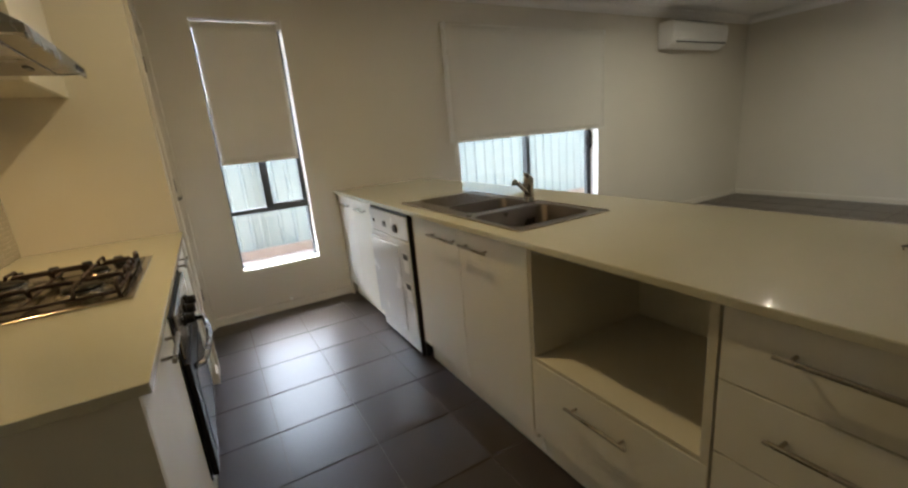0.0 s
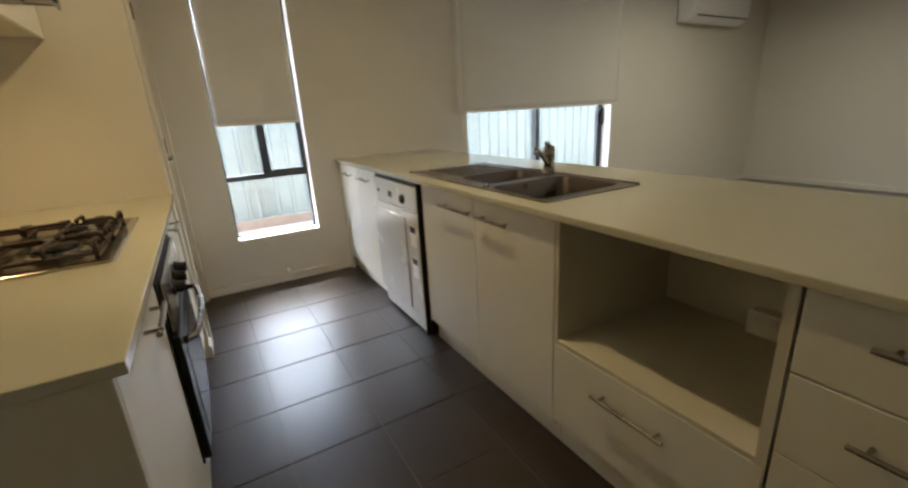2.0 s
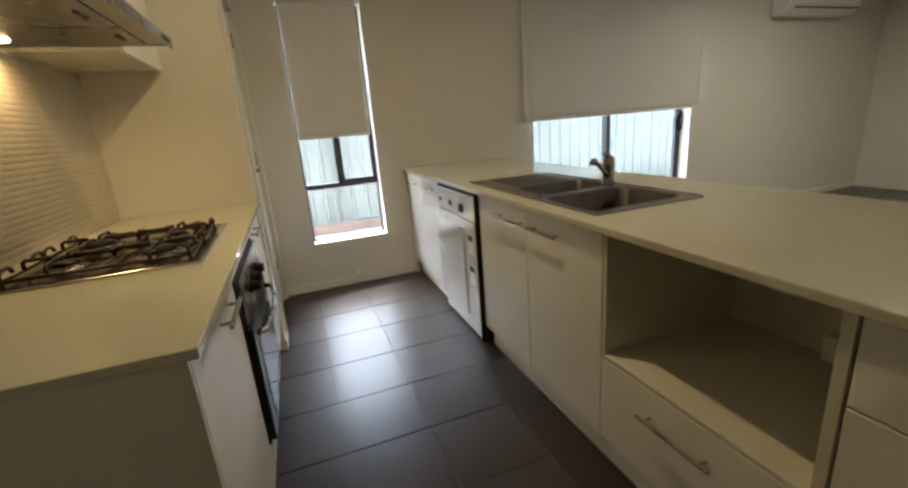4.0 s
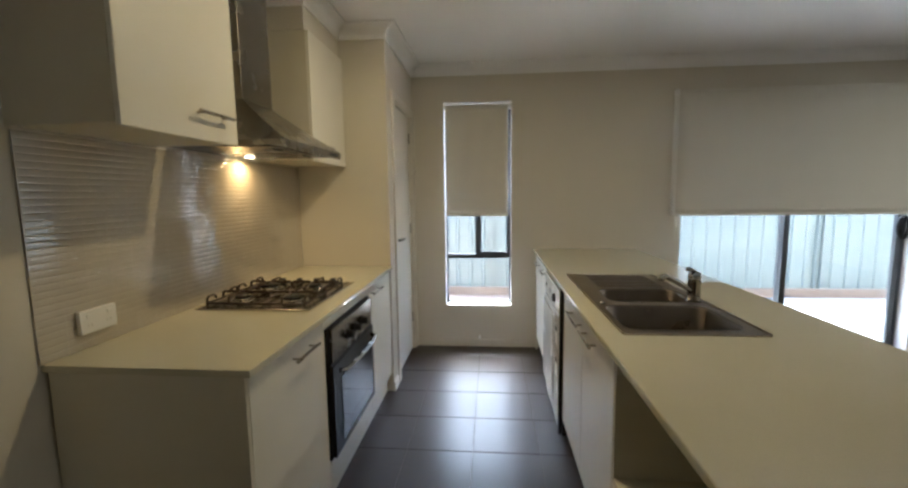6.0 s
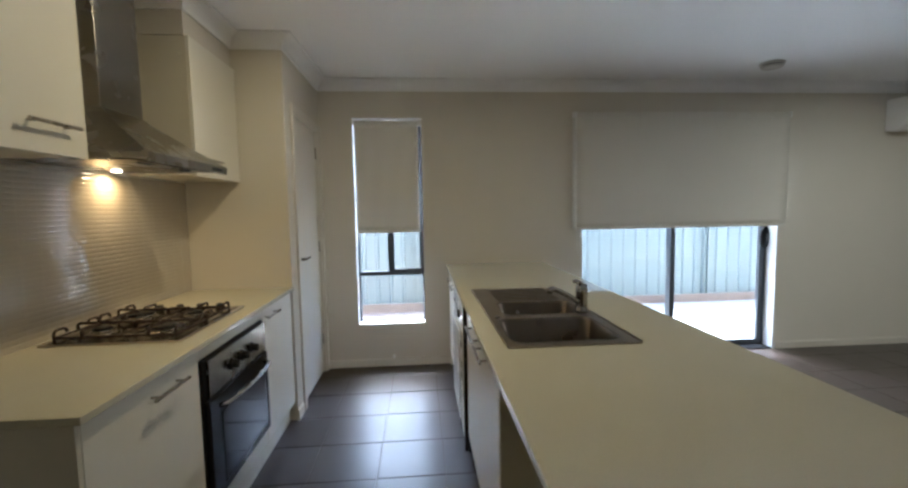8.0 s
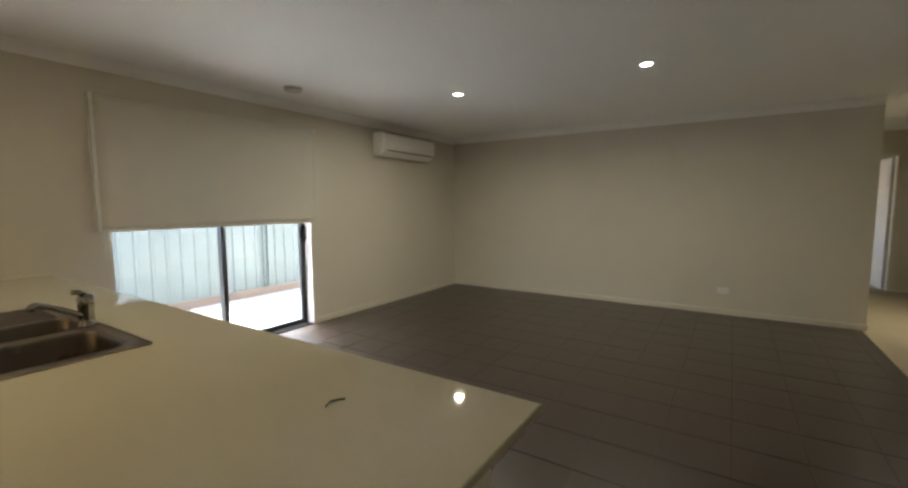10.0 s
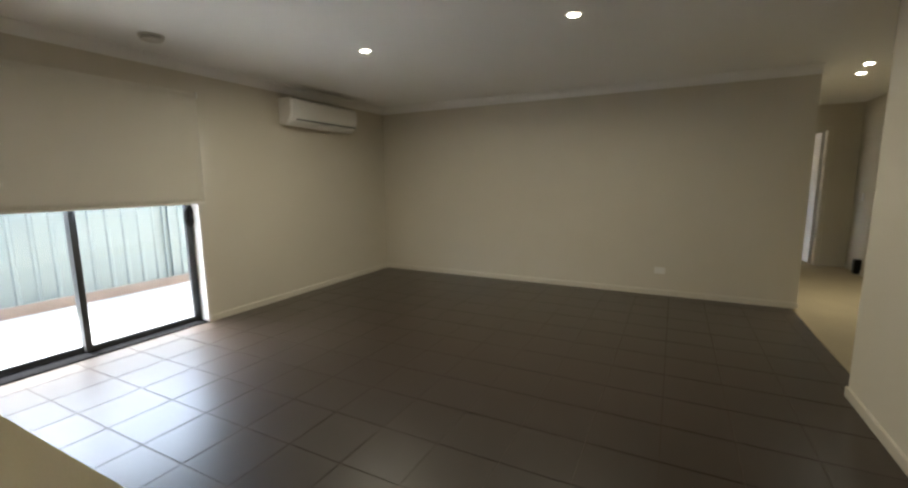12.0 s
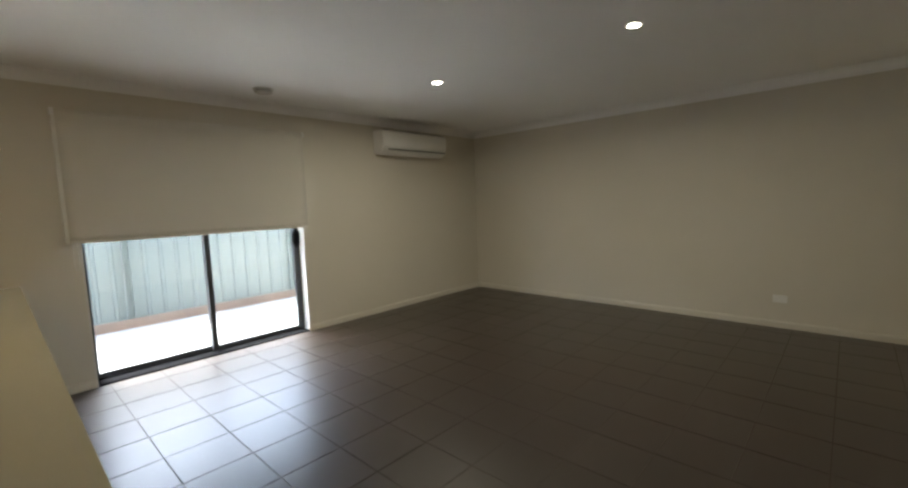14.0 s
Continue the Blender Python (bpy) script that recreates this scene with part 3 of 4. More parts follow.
# oven
ov = thing("oven", (0.2, 1.926, 0.226), "black glass and stainless steel built-in electric oven", "oven")
OY0, OY1, OF = 1.612, 2.242, 0.508
part("body", box((0.0, OY0 + 0.03, 0.228), (FRONT - 0.019, OY1 - 0.03, 0.816)), M_BLACK, ov)
part("front_frame", box((FRONT - 0.018, OY0, 0.230), (FRONT + 0.004, OY1, 0.820), 0.003), M_BLACK, ov, "black front surround")
panel = part("control_panel", box((FRONT + 0.005, OY0 + 0.028, 0.662), (OF, OY1 - 0.004, 0.812), 0.004), M_STEEL, ov, "stainless steel control panel")
for yy in (1.826, 1.938, 2.050):
    bm = lathe([(0, 0), (0.025, 0), (0.025, 0.005), (0.019, 0.008), (0.017, 0.028), (0.014, 0.031), (0, 0.031)], (OF, yy, 0.734), (1, 0, 0), 24)
    box((OF + 0.012, yy - 0.004, 0.717), (OF + 0.034, yy + 0.004, 0.751), 0.002, bm=bm)
    part("knob", bm, M_BLACK, panel, "black control knob")
odoor = part("oven_door", box((FRONT + 0.005, OY0 + 0.006, 0.240), (OF + 0.006, OY1 - 0.004, 0.656), 0.004), M_BLACK, ov, "black enamel oven door")
part("glass", box((OF + 0.0065, OY0 + 0.095, 0.275), (OF + 0.009, OY1 - 0.045, 0.575), 0.001, 1), M_OVENGLASS, odoor, "dark glossy oven glass")
pts = [(OF + 0.006, OY0 + 0.075, 0.612), (OF + 0.035, OY0 + 0.09, 0.614)] + [(OF + 0.040 + 0.016 * math.sin(math.pi * i / 12), OY0 + 0.11 + (OY1 - OY0 - 0.20) * i / 12, 0.615) for i in range(13)] + [(OF + 0.035, OY1 - 0.07, 0.614), (OF + 0.006, OY1 - 0.055, 0.612)]
part("handle", tube(pts, 0.0105, 12), M_STEEL, odoor, "curved stainless steel handle", smooth=True)
part("badge", box((OF + 0.006, 1.890, 0.248), (OF + 0.0075, 1.965, 0.262)), M_STEEL, odoor, "small steel badge")

# cook bench worktop
bm = box((BACK - 0.011, 1.010, TOP - SLAB), (0.512, 2.775, TOP), 0.002)
solid("worktop", bm, M_STONE, (0.2, 1.9, TOP - SLAB), "cream speckled stone worktop on the cook bench", "worktop")

# gas hob
HX0, HX1, HY0, HY1 = -0.085, 0.425, 1.610, 2.205
hob = thing("gas_hob", ((HX0 + HX1) / 2, (HY0 + HY1) / 2, TOP), "four-burner stainless gas hob with dark iron trivets", "hob")
bm = box((HX0, HY0, TOP + 0.0005), (HX1, HY1, TOP + 0.008), 0.003)
part("base_plate", bm, M_HOBRIM, hob, "stainless steel hob plate")
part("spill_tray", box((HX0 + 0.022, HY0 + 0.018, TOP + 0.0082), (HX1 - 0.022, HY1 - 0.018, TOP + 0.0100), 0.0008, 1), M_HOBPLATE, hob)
BURN = ((0.05, 1.755, 0.038), (0.29, 1.755, 0.052), (0.05, 1.995, 0.052), (0.29, 1.995, 0.032))
for bx, by, r in BURN:
    bm = lathe([(0, 0), (r + 0.016, 0), (r + 0.014, 0.006), (r + 0.002, 0.010), (r, 0.016), (0, 0.016)], (bx, by, TOP + 0.010), seg=28)
    b = part("burner", bm, M_STEEL, hob, "aluminium burner ring", smooth=False)
    part("burner_cap", lathe([(0, 0), (r - 0.003, 0), (r - 0.002, 0.006), (r - 0.010, 0.010), (0, 0.011)], (bx, by, TOP + 0.0262), seg=28), M_BLACK, b, "black enamel burner cap", smooth=True)


def trivet(ya, yb):
    """An iron pan support over two burners: looped ends and fingers that reach in over the flames."""
    xa, xb, zt, r = HX0 + 0.035, HX1 - 0.035, TOP + 0.052, 0.0056
    bm = bmesh.new()
    ym = (ya + yb) / 2
    for x in (xa, xb):
        tube([(x, ya, TOP + 0.0102), (x, ya, zt - 0.012), (x, ya + 0.006, zt - 0.003), (x, ya + 0.016, zt), (x, ya + 0.045, zt), (x, ya + 0.055, zt - 0.004), (x, ya + 0.062, zt - 0.016)], r, 8, bm)
        tube([(x, yb, TOP + 0.0102), (x, yb, zt - 0.012), (x, yb - 0.006, zt - 0.003), (x, yb - 0.016, zt), (x, yb - 0.045, zt), (x, yb - 0.055, zt - 0.004), (x, yb - 0.062, zt - 0.016)], r, 8, bm)
    for y in (ya, yb):
        rod((xa, y, TOP + 0.024), (xb, y, TOP + 0.024), r * 0.9, 8, bm)
    for x in (xa, 0.17, xb):
        rod((x, ya, TOP + 0.024), (x, yb, TOP + 0.024), r * 0.9, 8, bm)
    for bx in (0.05, 0.29):
        for y, k in ((ya, 1), (yb, -1)):
            tube([(bx, y, TOP + 0.024), (bx, y + 0.002 * k, zt - 0.006), (bx, y + 0.010 * k, zt), (bx, ym - 0.028 * k, zt), (bx, ym - 0.022 * k, zt - 0.005)], r, 8, bm)
        for x, k in ((xa if bx < 0.17 else 0.17, 1), (0.17 if bx < 0.17 else xb, -1)):
            tube([(x, ym, TOP + 0.024), (x + 0.002 * k, ym, zt - 0.006), (x + 0.010 * k, ym, zt), (bx - 0.028 * k, ym, zt), (bx - 0.022 * k, ym, zt - 0.005)], r, 8, bm)
    return part("trivet", bm, M_IRON, hob, "dark cast iron trivet", smooth=True)


trivet(HY0 + 0.035, 1.872)
trivet(1.880, HY1 - 0.100)
for i in range(4):
    bx = 0.04 + 0.095 * i
    bm = lathe([(0, 0), (0.021, 0), (0.021, 0.004), (0.017, 0.008), (0.015, 0.024), (0.012, 0.027), (0, 0.027)], (bx, HY1 - 0.052, TOP + 0.0100), seg=22)
    part("knob", bm, M_DARKPLASTIC, hob, "dark control knob", smooth=False)

# range hood
hood = thing("range_hood", (0.05, 1.89, 1.575), "stainless steel canopy range hood with a lit lamp", "range hood")
CY0, CY1, CX = 1.760, 2.020, 0.105
GY0, GY1, GX = 1.575, 2.205, 0.378
part("chimney", box((WALL_W + 0.002, CY0, 1.800), (CX, CY1, CEIL - 0.002), 0.003), M_STEEL, hood, "stainless steel flue cover")
bm = bmesh.new()
rings = []
for i in range(9):
    f = i / 8
    z = 1.612 + 0.200 * f
    e = (1 - f) ** 1.08
    rings.append([bm.verts.new(p) for p in ((WALL_W + 0.002, CY0 + (GY0 - CY0) * e, z), (CX + (GX - CX) * e, CY0 + (GY0 - CY0) * e, z), (CX + (GX - CX) * e, CY1 + (GY1 - CY1) * e, z), (WALL_W + 0.002, CY1 + (GY1 - CY1) * e, z))])
for a, b in zip(rings, rings[1:]):
    for i in range(4):
        bm.faces.new((a[i], a[(i + 1) % 4], b[(i + 1) % 4], b[i]))
bm.faces.new(rings[0])
bm.faces.new(rings[-1])
bmesh.ops.recalc_face_normals(bm, faces=bm.faces)
part("canopy", bm, M_STEEL, hood, "stainless steel sloping canopy")
bm = box((WALL_W + 0.002, GY0, 1.590), (GX, GY0 + 0.006, 1.612))
box((WALL_W + 0.002, GY1 - 0.006, 1.590), (GX, GY1, 1.612), bm=bm)
box((GX - 0.006, GY0 + 0.006, 1.578), (GX, GY1 - 0.006, 1.612), bm=bm)
box((WALL_W + 0.002, GY0 + 0.006, 1.590), (WALL_W + 0.008, GY1 - 0.006, 1.612), bm=bm)
part("rim", bm, M_STEEL, hood, "stainless steel rim")
part("underside", box((WALL_W + 0.008, GY0 + 0.006, 1.592), (GX - 0.006, GY1 - 0.006, 1.598)), M_STEEL, hood)
for ya, yb in ((1.60, 1.885), (1.895, 2.18)):
    f = part("grease_filter", box((0.085, ya, 1.587), (0.300, yb, 1.5915), 0.001, 1), M_STEEL, hood, "aluminium mesh filter")
    part("latch", box((0.255, (ya + yb) / 2 - 0.035, 1.583), (0.270, (ya + yb) / 2 + 0.035, 1.5868), 0.001, 1), M_DARKPLASTIC, f, "dark latch")
for i in range(3):
    part("button", box((GX, 2.06 + 0.035 * i, 1.588), (GX + 0.004, 2.08 + 0.035 * i, 1.602), 0.001, 1), M_DARKPLASTIC, hood, "dark push button")
part("lamp", lathe([(0, 0), (0.019, 0), (0.021, 0.003), (0.021, 0.006), (0, 0.006)], (-0.062, 2.075, 1.586), seg=24), M_HOODLAMP, hood, "lit halogen lamp")
lamp_disc(-0.062, 2.075, 1.584, 0.036, HOOD_WATTS, (1.0, 0.60, 0.24), 160)

# wall cupboards
for ya, yb, ha, hb in ((0.995, 1.530, 1.278, 1.466), (2.245, 2.774, 0, 0)):
    wc = thing("wall_cabinet", (0.04, (ya + yb) / 2, 1.585), "white laminate wall cupboard with a nickel handle" if ha else "white laminate wall cupboard beside the hood", "cabinet", "wall cupboards")
    part("body", box((WALL_W + 0.001, ya, 1.585), (0.1945, yb, 2.272)), M_CARCASS, wc, "cream melamine carcass")
    d = door_panel(wc, 0.212, ya + 0.001, yb - 0.002, 1.578, 2.272, 1)
    bar_handle(d, (0.212, ha or ya + 0.05, 1.668), (0.212, hb or ya + 0.24, 1.668), (1, 0, 0))

# power point on the tiled wall
def socket(base, lo, hi, normal_axis, sign, label):
    so = thing("power_point", base, label, "power point")
    part("plate", box(lo, hi, 0.003), M_PLASTIC, so)
    c = [(a + b) / 2 for a, b in zip(lo, hi)]
    w = 1 - normal_axis
    face = hi[normal_axis] if sign > 0 else lo[normal_axis]
    span = hi[w] - lo[w]
    for k in (-1, 1):
        p0, p1 = list(lo), list(hi)
        p0[w], p1[w] = c[w] + k * span * 0.28 - 0.008, c[w] + k * span * 0.28 + 0.008
        p0[2], p1[2] = c[2] + 0.012, c[2] + 0.026
        p0[normal_axis], p1[normal_axis] = (face, face + 0.003) if sign > 0 else (face - 0.003, face)
        part("switch", box(p0, p1, 0.001, 1), M_PLASTIC, so, "white rocker switch")
        for s in (-1, 1):
            p0[w], p1[w] = c[w] + k * span * 0.26 + s * 0.007 - 0.0012, c[w] + k * span * 0.26 + s * 0.007 + 0.0012
            p0[2], p1[2] = c[2] - 0.016, c[2] - 0.007
            p0[normal_axis], p1[normal_axis] = (face, face + 0.0006) if sign > 0 else (face - 0.0006, face)
            part("socket_slot", box(p0, p1), M_SHADEGREY, so)
    return so


socket((-0.11, 1.186, 0.952), (WALL_W + 0.010, 1.120, 0.952), (WALL_W + 0.026, 1.252, 1.028), 0, 1, "white double power point on the tiled splashback")
socket((WALL_E, -0.27, 0.262), (WALL_E - 0.012, -0.33, 0.262), (WALL_E - 0.001, -0.21, 0.338), 0, -1, "white double power point low on the wall")

# ---- island bench ----
IF, IB = 1.583, 2.18            # fronts, back panel
IX0, IX1, IY0, IY1 = 1.556, 2.430, 0.045, WALL_N - 0.002
# sink cut-out in the slab
SX0, SX1, SY0, SY1 = 1.635, 2.125, 1.373, 2.478
cx0, cx1, cy0, cy1 = SX0 + 0.012, SX1 - 0.012, SY0 + 0.012, SY1 - 0.012
bm = bmesh.new()
zs = (TOP - SLAB, TOP)
outer = [(IX0, IY0), (IX1, IY0), (IX1, IY1), (IX0, IY1)]
inner = [(cx0, cy0), (cx1, cy0), (cx1, cy1), (cx0, cy1)]
vo = [[bm.verts.new((x, y, z)) for x, y in outer] for z in zs]
vi = [[bm.verts.new((x, y, z)) for x, y in inner] for z in zs]
for i in range(4):
    j = (i + 1) % 4
    bm.faces.new((vo[0][i], vo[0][j], vo[1][j], vo[1][i]))
    bm.faces.new((vi[0][j], vi[0][i], vi[1][i], vi[1][j]))
    bm.faces.new((vo[1][i], vo[1][j], vi[1][j], vi[1][i]))
    bm.faces.new((vo[0][j], vo[0][i], vi[0][i], vi[0][j]))
bmesh.ops.recalc_face_normals(bm, faces=bm.faces)
edges = [e for e in bm.edges if len({round(v.co.x, 4) for v in e.verts} & {round(IX0, 4), round(IX1, 4)}) or len({round(v.co.y, 4) for v in e.verts} & {round(IY0, 4)})]
edges = [e for e in edges if all(v in vo[0] + vo[1] for v in e.verts)]
bmesh.ops.bevel(bm, geom=edges, offset=0.002, segments=2, affect="EDGES")
solid("worktop", bm, M_STONE, (2.0, 1.9, TOP - SLAB), "cream speckled stone island worktop with a sink cut-out", "worktop")

# units, from the window wall to the free end
unit = thing("base_cabinet", (1.88, 3.27, 0), "white laminate two-door cupboard beside the dishwasher", "cabinet", "island cupboards")
part("body", box((IF + 0.018, 2.89, KICK), (IB, 3.66, TOP - SLAB - 0.001)), M_CARCASS, unit)
for ya, yb, ha, hb in ((2.892, 3.27, 2.985, 3.19), (3.274, 3.655, 3.36, 3.56)):
    d = door_panel(unit, IF, ya, yb, KICK + 0.02, 0.872, -1)
    bar_handle(d, (IF, ha, 0.805), (IF, hb, 0.805), (-1, 0, 0))
part("filler", box((IF + 0.001, 3.658, 0.0), (IF + 0.018, WALL_N - 0.013, 0.872)), M_LAMINATE, unit)
part("kickboard", box((IF + 0.045, 2.89, 0.0), (IF + 0.06, 3.66, KICK)), M_LAMINATE, unit)

dw = thing("dishwasher", (1.88, 2.556, 0), "white freestanding dishwasher under the worktop", "dishwasher")
DY0, DY1, DF = 2.262, 2.868, IF - 0.012
part("body", box((DF + 0.032, DY0 + 0.004, 0.03), (IB, DY1 - 0.004, 0.855)), M_APPLIANCE, dw)
# The gaps' darkness beside and above the machine is built as black strips.
bm = box((IF + 0.004, 2.236, 0.02), (IF + 0.028, 2.2515, 0.876))
box((IF + 0.004, 2.8695, 0.02), (IF + 0.028, 2.889, 0.876), bm=bm)
box((DF + 0.004, 2.262, 0.8535), (DF + 0.028, 2.8690, 0.876), bm=bm)
box((DF - 0.006, 2.252, 0.02), (IF + 0.06, 2.2616, 0.876), bm=bm)
part("gap_strip", bm, M_BLACK, dw, "black strips drawn in for the dark gap around the machine")
door = part("door", box((DF - 0.012, DY0, 0.125), (DF + 0.021, DY1, 0.712), 0.008, 3), M_APPLIANCE, dw, "white enamel door")
part("door_bulge", box((DF - 0.020, DY0 + 0.145, 0.135), (DF - 0.0125, DY1 - 0.004, 0.672), 0.006, 3), M_APPLIANCE, door, "raised white door panel")
pan = part("control_panel", box((DF - 0.010, DY0, 0.716), (DF + 0.021, DY1, 0.852), 0.006, 3), M_APPLIANCE, dw, "white control panel")
part("plinth", box((DF + 0.004, DY0 + 0.003, 0.022), (DF + 0.022, DY1 - 0.003, 0.118), 0.004), M_APPLIANCE, dw, "white lower plinth")
part("display", box((DF - 0.0115, 2.585, 0.758), (DF - 0.010, 2.640, 0.792)), M_DARKPLASTIC, pan, "dark display window")
part("knob", lathe([(0, 0), (0.026, 0), (0.024, 0.010), (0.018, 0.016), (0, 0.016)], (DF - 0.010, 2.43, 0.772), (-1, 0, 0), 24), M_DARKPLASTIC, pan, "dark programme knob", smooth=False)
part("button", lathe([(0, 0), (0.011, 0), (0.010, 0.006), (0, 0.006)], (DF - 0.010, 2.79, 0.778), (-1, 0, 0), 18), M_DARKPLASTIC, pan, "dark round button")
for zz in (0.60, 0.42):
    st = part("rating_sticker", box((DF - 0.0132, 2.288, zz - 0.075), (DF - 0.0122, 2.360, zz + 0.045)), M_PLASTIC, door, "pale rating sticker with a dark band")
    part("sticker_band", box((DF - 0.0142, 2.292, zz + 0.002), (DF - 0.0134, 2.356, zz + 0.036)), M_DARKPLASTIC, st, "dark band on the sticker")

unit = thing("sink_cabinet", (1.88, 1.75, 0), "white laminate two-door cupboard under the sink", "cabinet", "island cupboards")
bm = box((IF + 0.018, 1.283, KICK), (IB, 1.299, TOP - SLAB - 0.001))
box((IF + 0.018, 2.218, KICK), (IB, 2.234, TOP - SLAB - 0.001), bm=bm)
box((IF + 0.018, 1.299, KICK), (IB, 2.218, KICK + 0.016), bm=bm)
part("body", bm, M_CARCASS, unit)
for ya, yb, ha, hb in ((1.276, 1.748, 1.500, 1.704), (1.752, 2.232, 1.756, 2.010)):
    d = door_panel(unit, IF, ya, yb, KICK + 0.02, 0.872, -1)
    bar_handle(d, (IF, ha, 0.805), (IF, hb, 0.805), (-1, 0, 0))
part("kickboard", box((IF + 0.045, 1.276, 0.0), (IF + 0.06, 2.234, KICK)), M_LAMINATE, unit)

unit = thing("microwave_cabinet", (1.88, 0.94, 0), "open cream microwave niche over one wide drawer", "cabinet", "island cupboards")
NZ = 0.455
part("side_panel", box((IF + 0.001, 1.256, KICK), (IB, 1.272, TOP - SLAB - 0.001)), M_CARCASS, unit, "cream melamine side")
part("side_panel", box((IF + 0.001, 0.618, KICK), (IB, 0.640, TOP - SLAB - 0.001)), M_CARCASS, unit, "cream melamine side")
part("back_panel", box((IB - 0.012, 0.640, KICK), (IB, 1.256, TOP - SLAB - 0.001)), M_CARCASS, unit, "cream melamine back")
part("base_panel", box((IF + 0.020, 0.640, KICK), (IB - 0.012, 1.256, KICK + 0.016)), M_CARCASS, unit)
part("shelf", box((IF + 0.001, 0.640, NZ - 0.016), (IB - 0.0122, 1.256, NZ), 0.001, 1), M_CARCASS, unit, "cream melamine shelf")
d = door_panel(unit, IF, 0.620, 1.270, KICK + 0.02, NZ - 0.018, -1, "drawer_front")
bar_handle(d, (IF, 0.835, 0.352), (IF, 1.078, 0.352), (-1, 0, 0))
part("kickboard", box((IF + 0.045, 0.606, 0.0), (IF + 0.06, 1.272, KICK)), M_LAMINATE, unit)
so = thing("power_point", (2.15, 0.86, NZ), "white surface-mounted power point box inside the niche", "power point")
part("mounting_box", box((IB - 0.062, 0.800, NZ + 0.012), (IB - 0.0125, 0.925, NZ + 0.088), 0.004), M_PLASTIC, so)
part("plate", box((IB - 0.072, 0.797, NZ + 0.009), (IB - 0.0622, 0.928, NZ + 0.091), 0.003), M_PLASTIC, so)
for yy in (0.83, 0.895):
    part("switch", box((IB - 0.0755, yy - 0.008, NZ + 0.060), (IB - 0.0722, yy + 0.008, NZ + 0.075), 0.001, 1), M_PLASTIC, so)

unit = thing("drawer_cabinet", (1.88, 0.33, 0), "white laminate drawer stack at the island end", "cabinet", "island cupboards")
part("body", box((IF + 0.019, 0.080, KICK), (IB, 0.612, TOP - SLAB - 0.001)), M_CARCASS, unit)
for za, zb, zh in ((0.690, 0.872, 0.803), (0.497, 0.686, 0.608), (0.304, 0.493, 0.415), (0.125, 0.300, 0.222)):
    d = door_panel(unit, IF, 0.081, 0.610, za, zb, -1, "drawer_front")
    bar_handle(d, (IF, 0.165, zh), (IF, 0.498, zh), (-1, 0, 0))
part("end_panel", box((IF, 0.062, 0.0), (IB, 0.079, TOP - SLAB - 0.001), 0.001, 1), M_LAMINATE, unit)
part("kickboard", box((IF + 0.045, 0.080, 0.0), (IF + 0.06, 0.592, KICK)), M_LAMINATE, unit)
solid("island_back_panel", box((IB + 0.001, 0.062, 0.0), (IB + 0.018, WALL_N - 0.013, TOP - SLAB - 0.001), 0.001, 1), M_LAMINATE, (IB, 1.9, 0), "white laminate panel along the island back", "panel")

# sink
sink = thing("kitchen_sink", ((SX0 + SX1) / 2, (SY0 + SY1) / 2, TOP), "stainless steel one-and-a-half bowl sink with drainer", "sink")
bowls = ((1.662, 2.075, 1.425, 1.752, 0.165), (1.712, 2.085, 1.822, 2.078, 0.115))


def rounded(xa, xb, ya, yb, r, n=5):
    pts = []
    for cx, cy, a0 in ((xb - r, yb - r, 0), (xa + r, yb - r, 90), (xa + r, ya + r, 180), (xb - r, ya + r, 270)):
        pts += [(cx + r * math.cos(radians(a0 + 90 * i / n)), cy + r * math.sin(radians(a0 + 90 * i / n))) for i in range(n + 1)]
    return pts


bm = bmesh.new()
zt = TOP + 0.004
loops = [[bm.verts.new((x, y, zt)) for x, y in rounded(SX0, SX1, SY0, SY1, 0.012)]]
for xa, xb, ya, yb, dep in bowls:
    loops.append([bm.verts.new((x, y, zt)) for x, y in rounded(xa, xb, ya, yb, 0.05)])
es = []
for lp in loops:
    es += [bm.edges.new((lp[i], lp[(i + 1) % len(lp)])) for i in range(len(lp))]
bmesh.ops.triangle_fill(bm, use_beauty=True, edges=es)
low = [bm.verts.new((v.co.x, v.co.y, TOP + 0.0005)) for v in loops[0]]
for i in range(len(low)):
    j = (i + 1) % len(low)
    bm.faces.new((loops[0][i], loops[0][j], low[j], low[i]))
part("deck", bm, M_SINK, sink, "satin stainless deck")
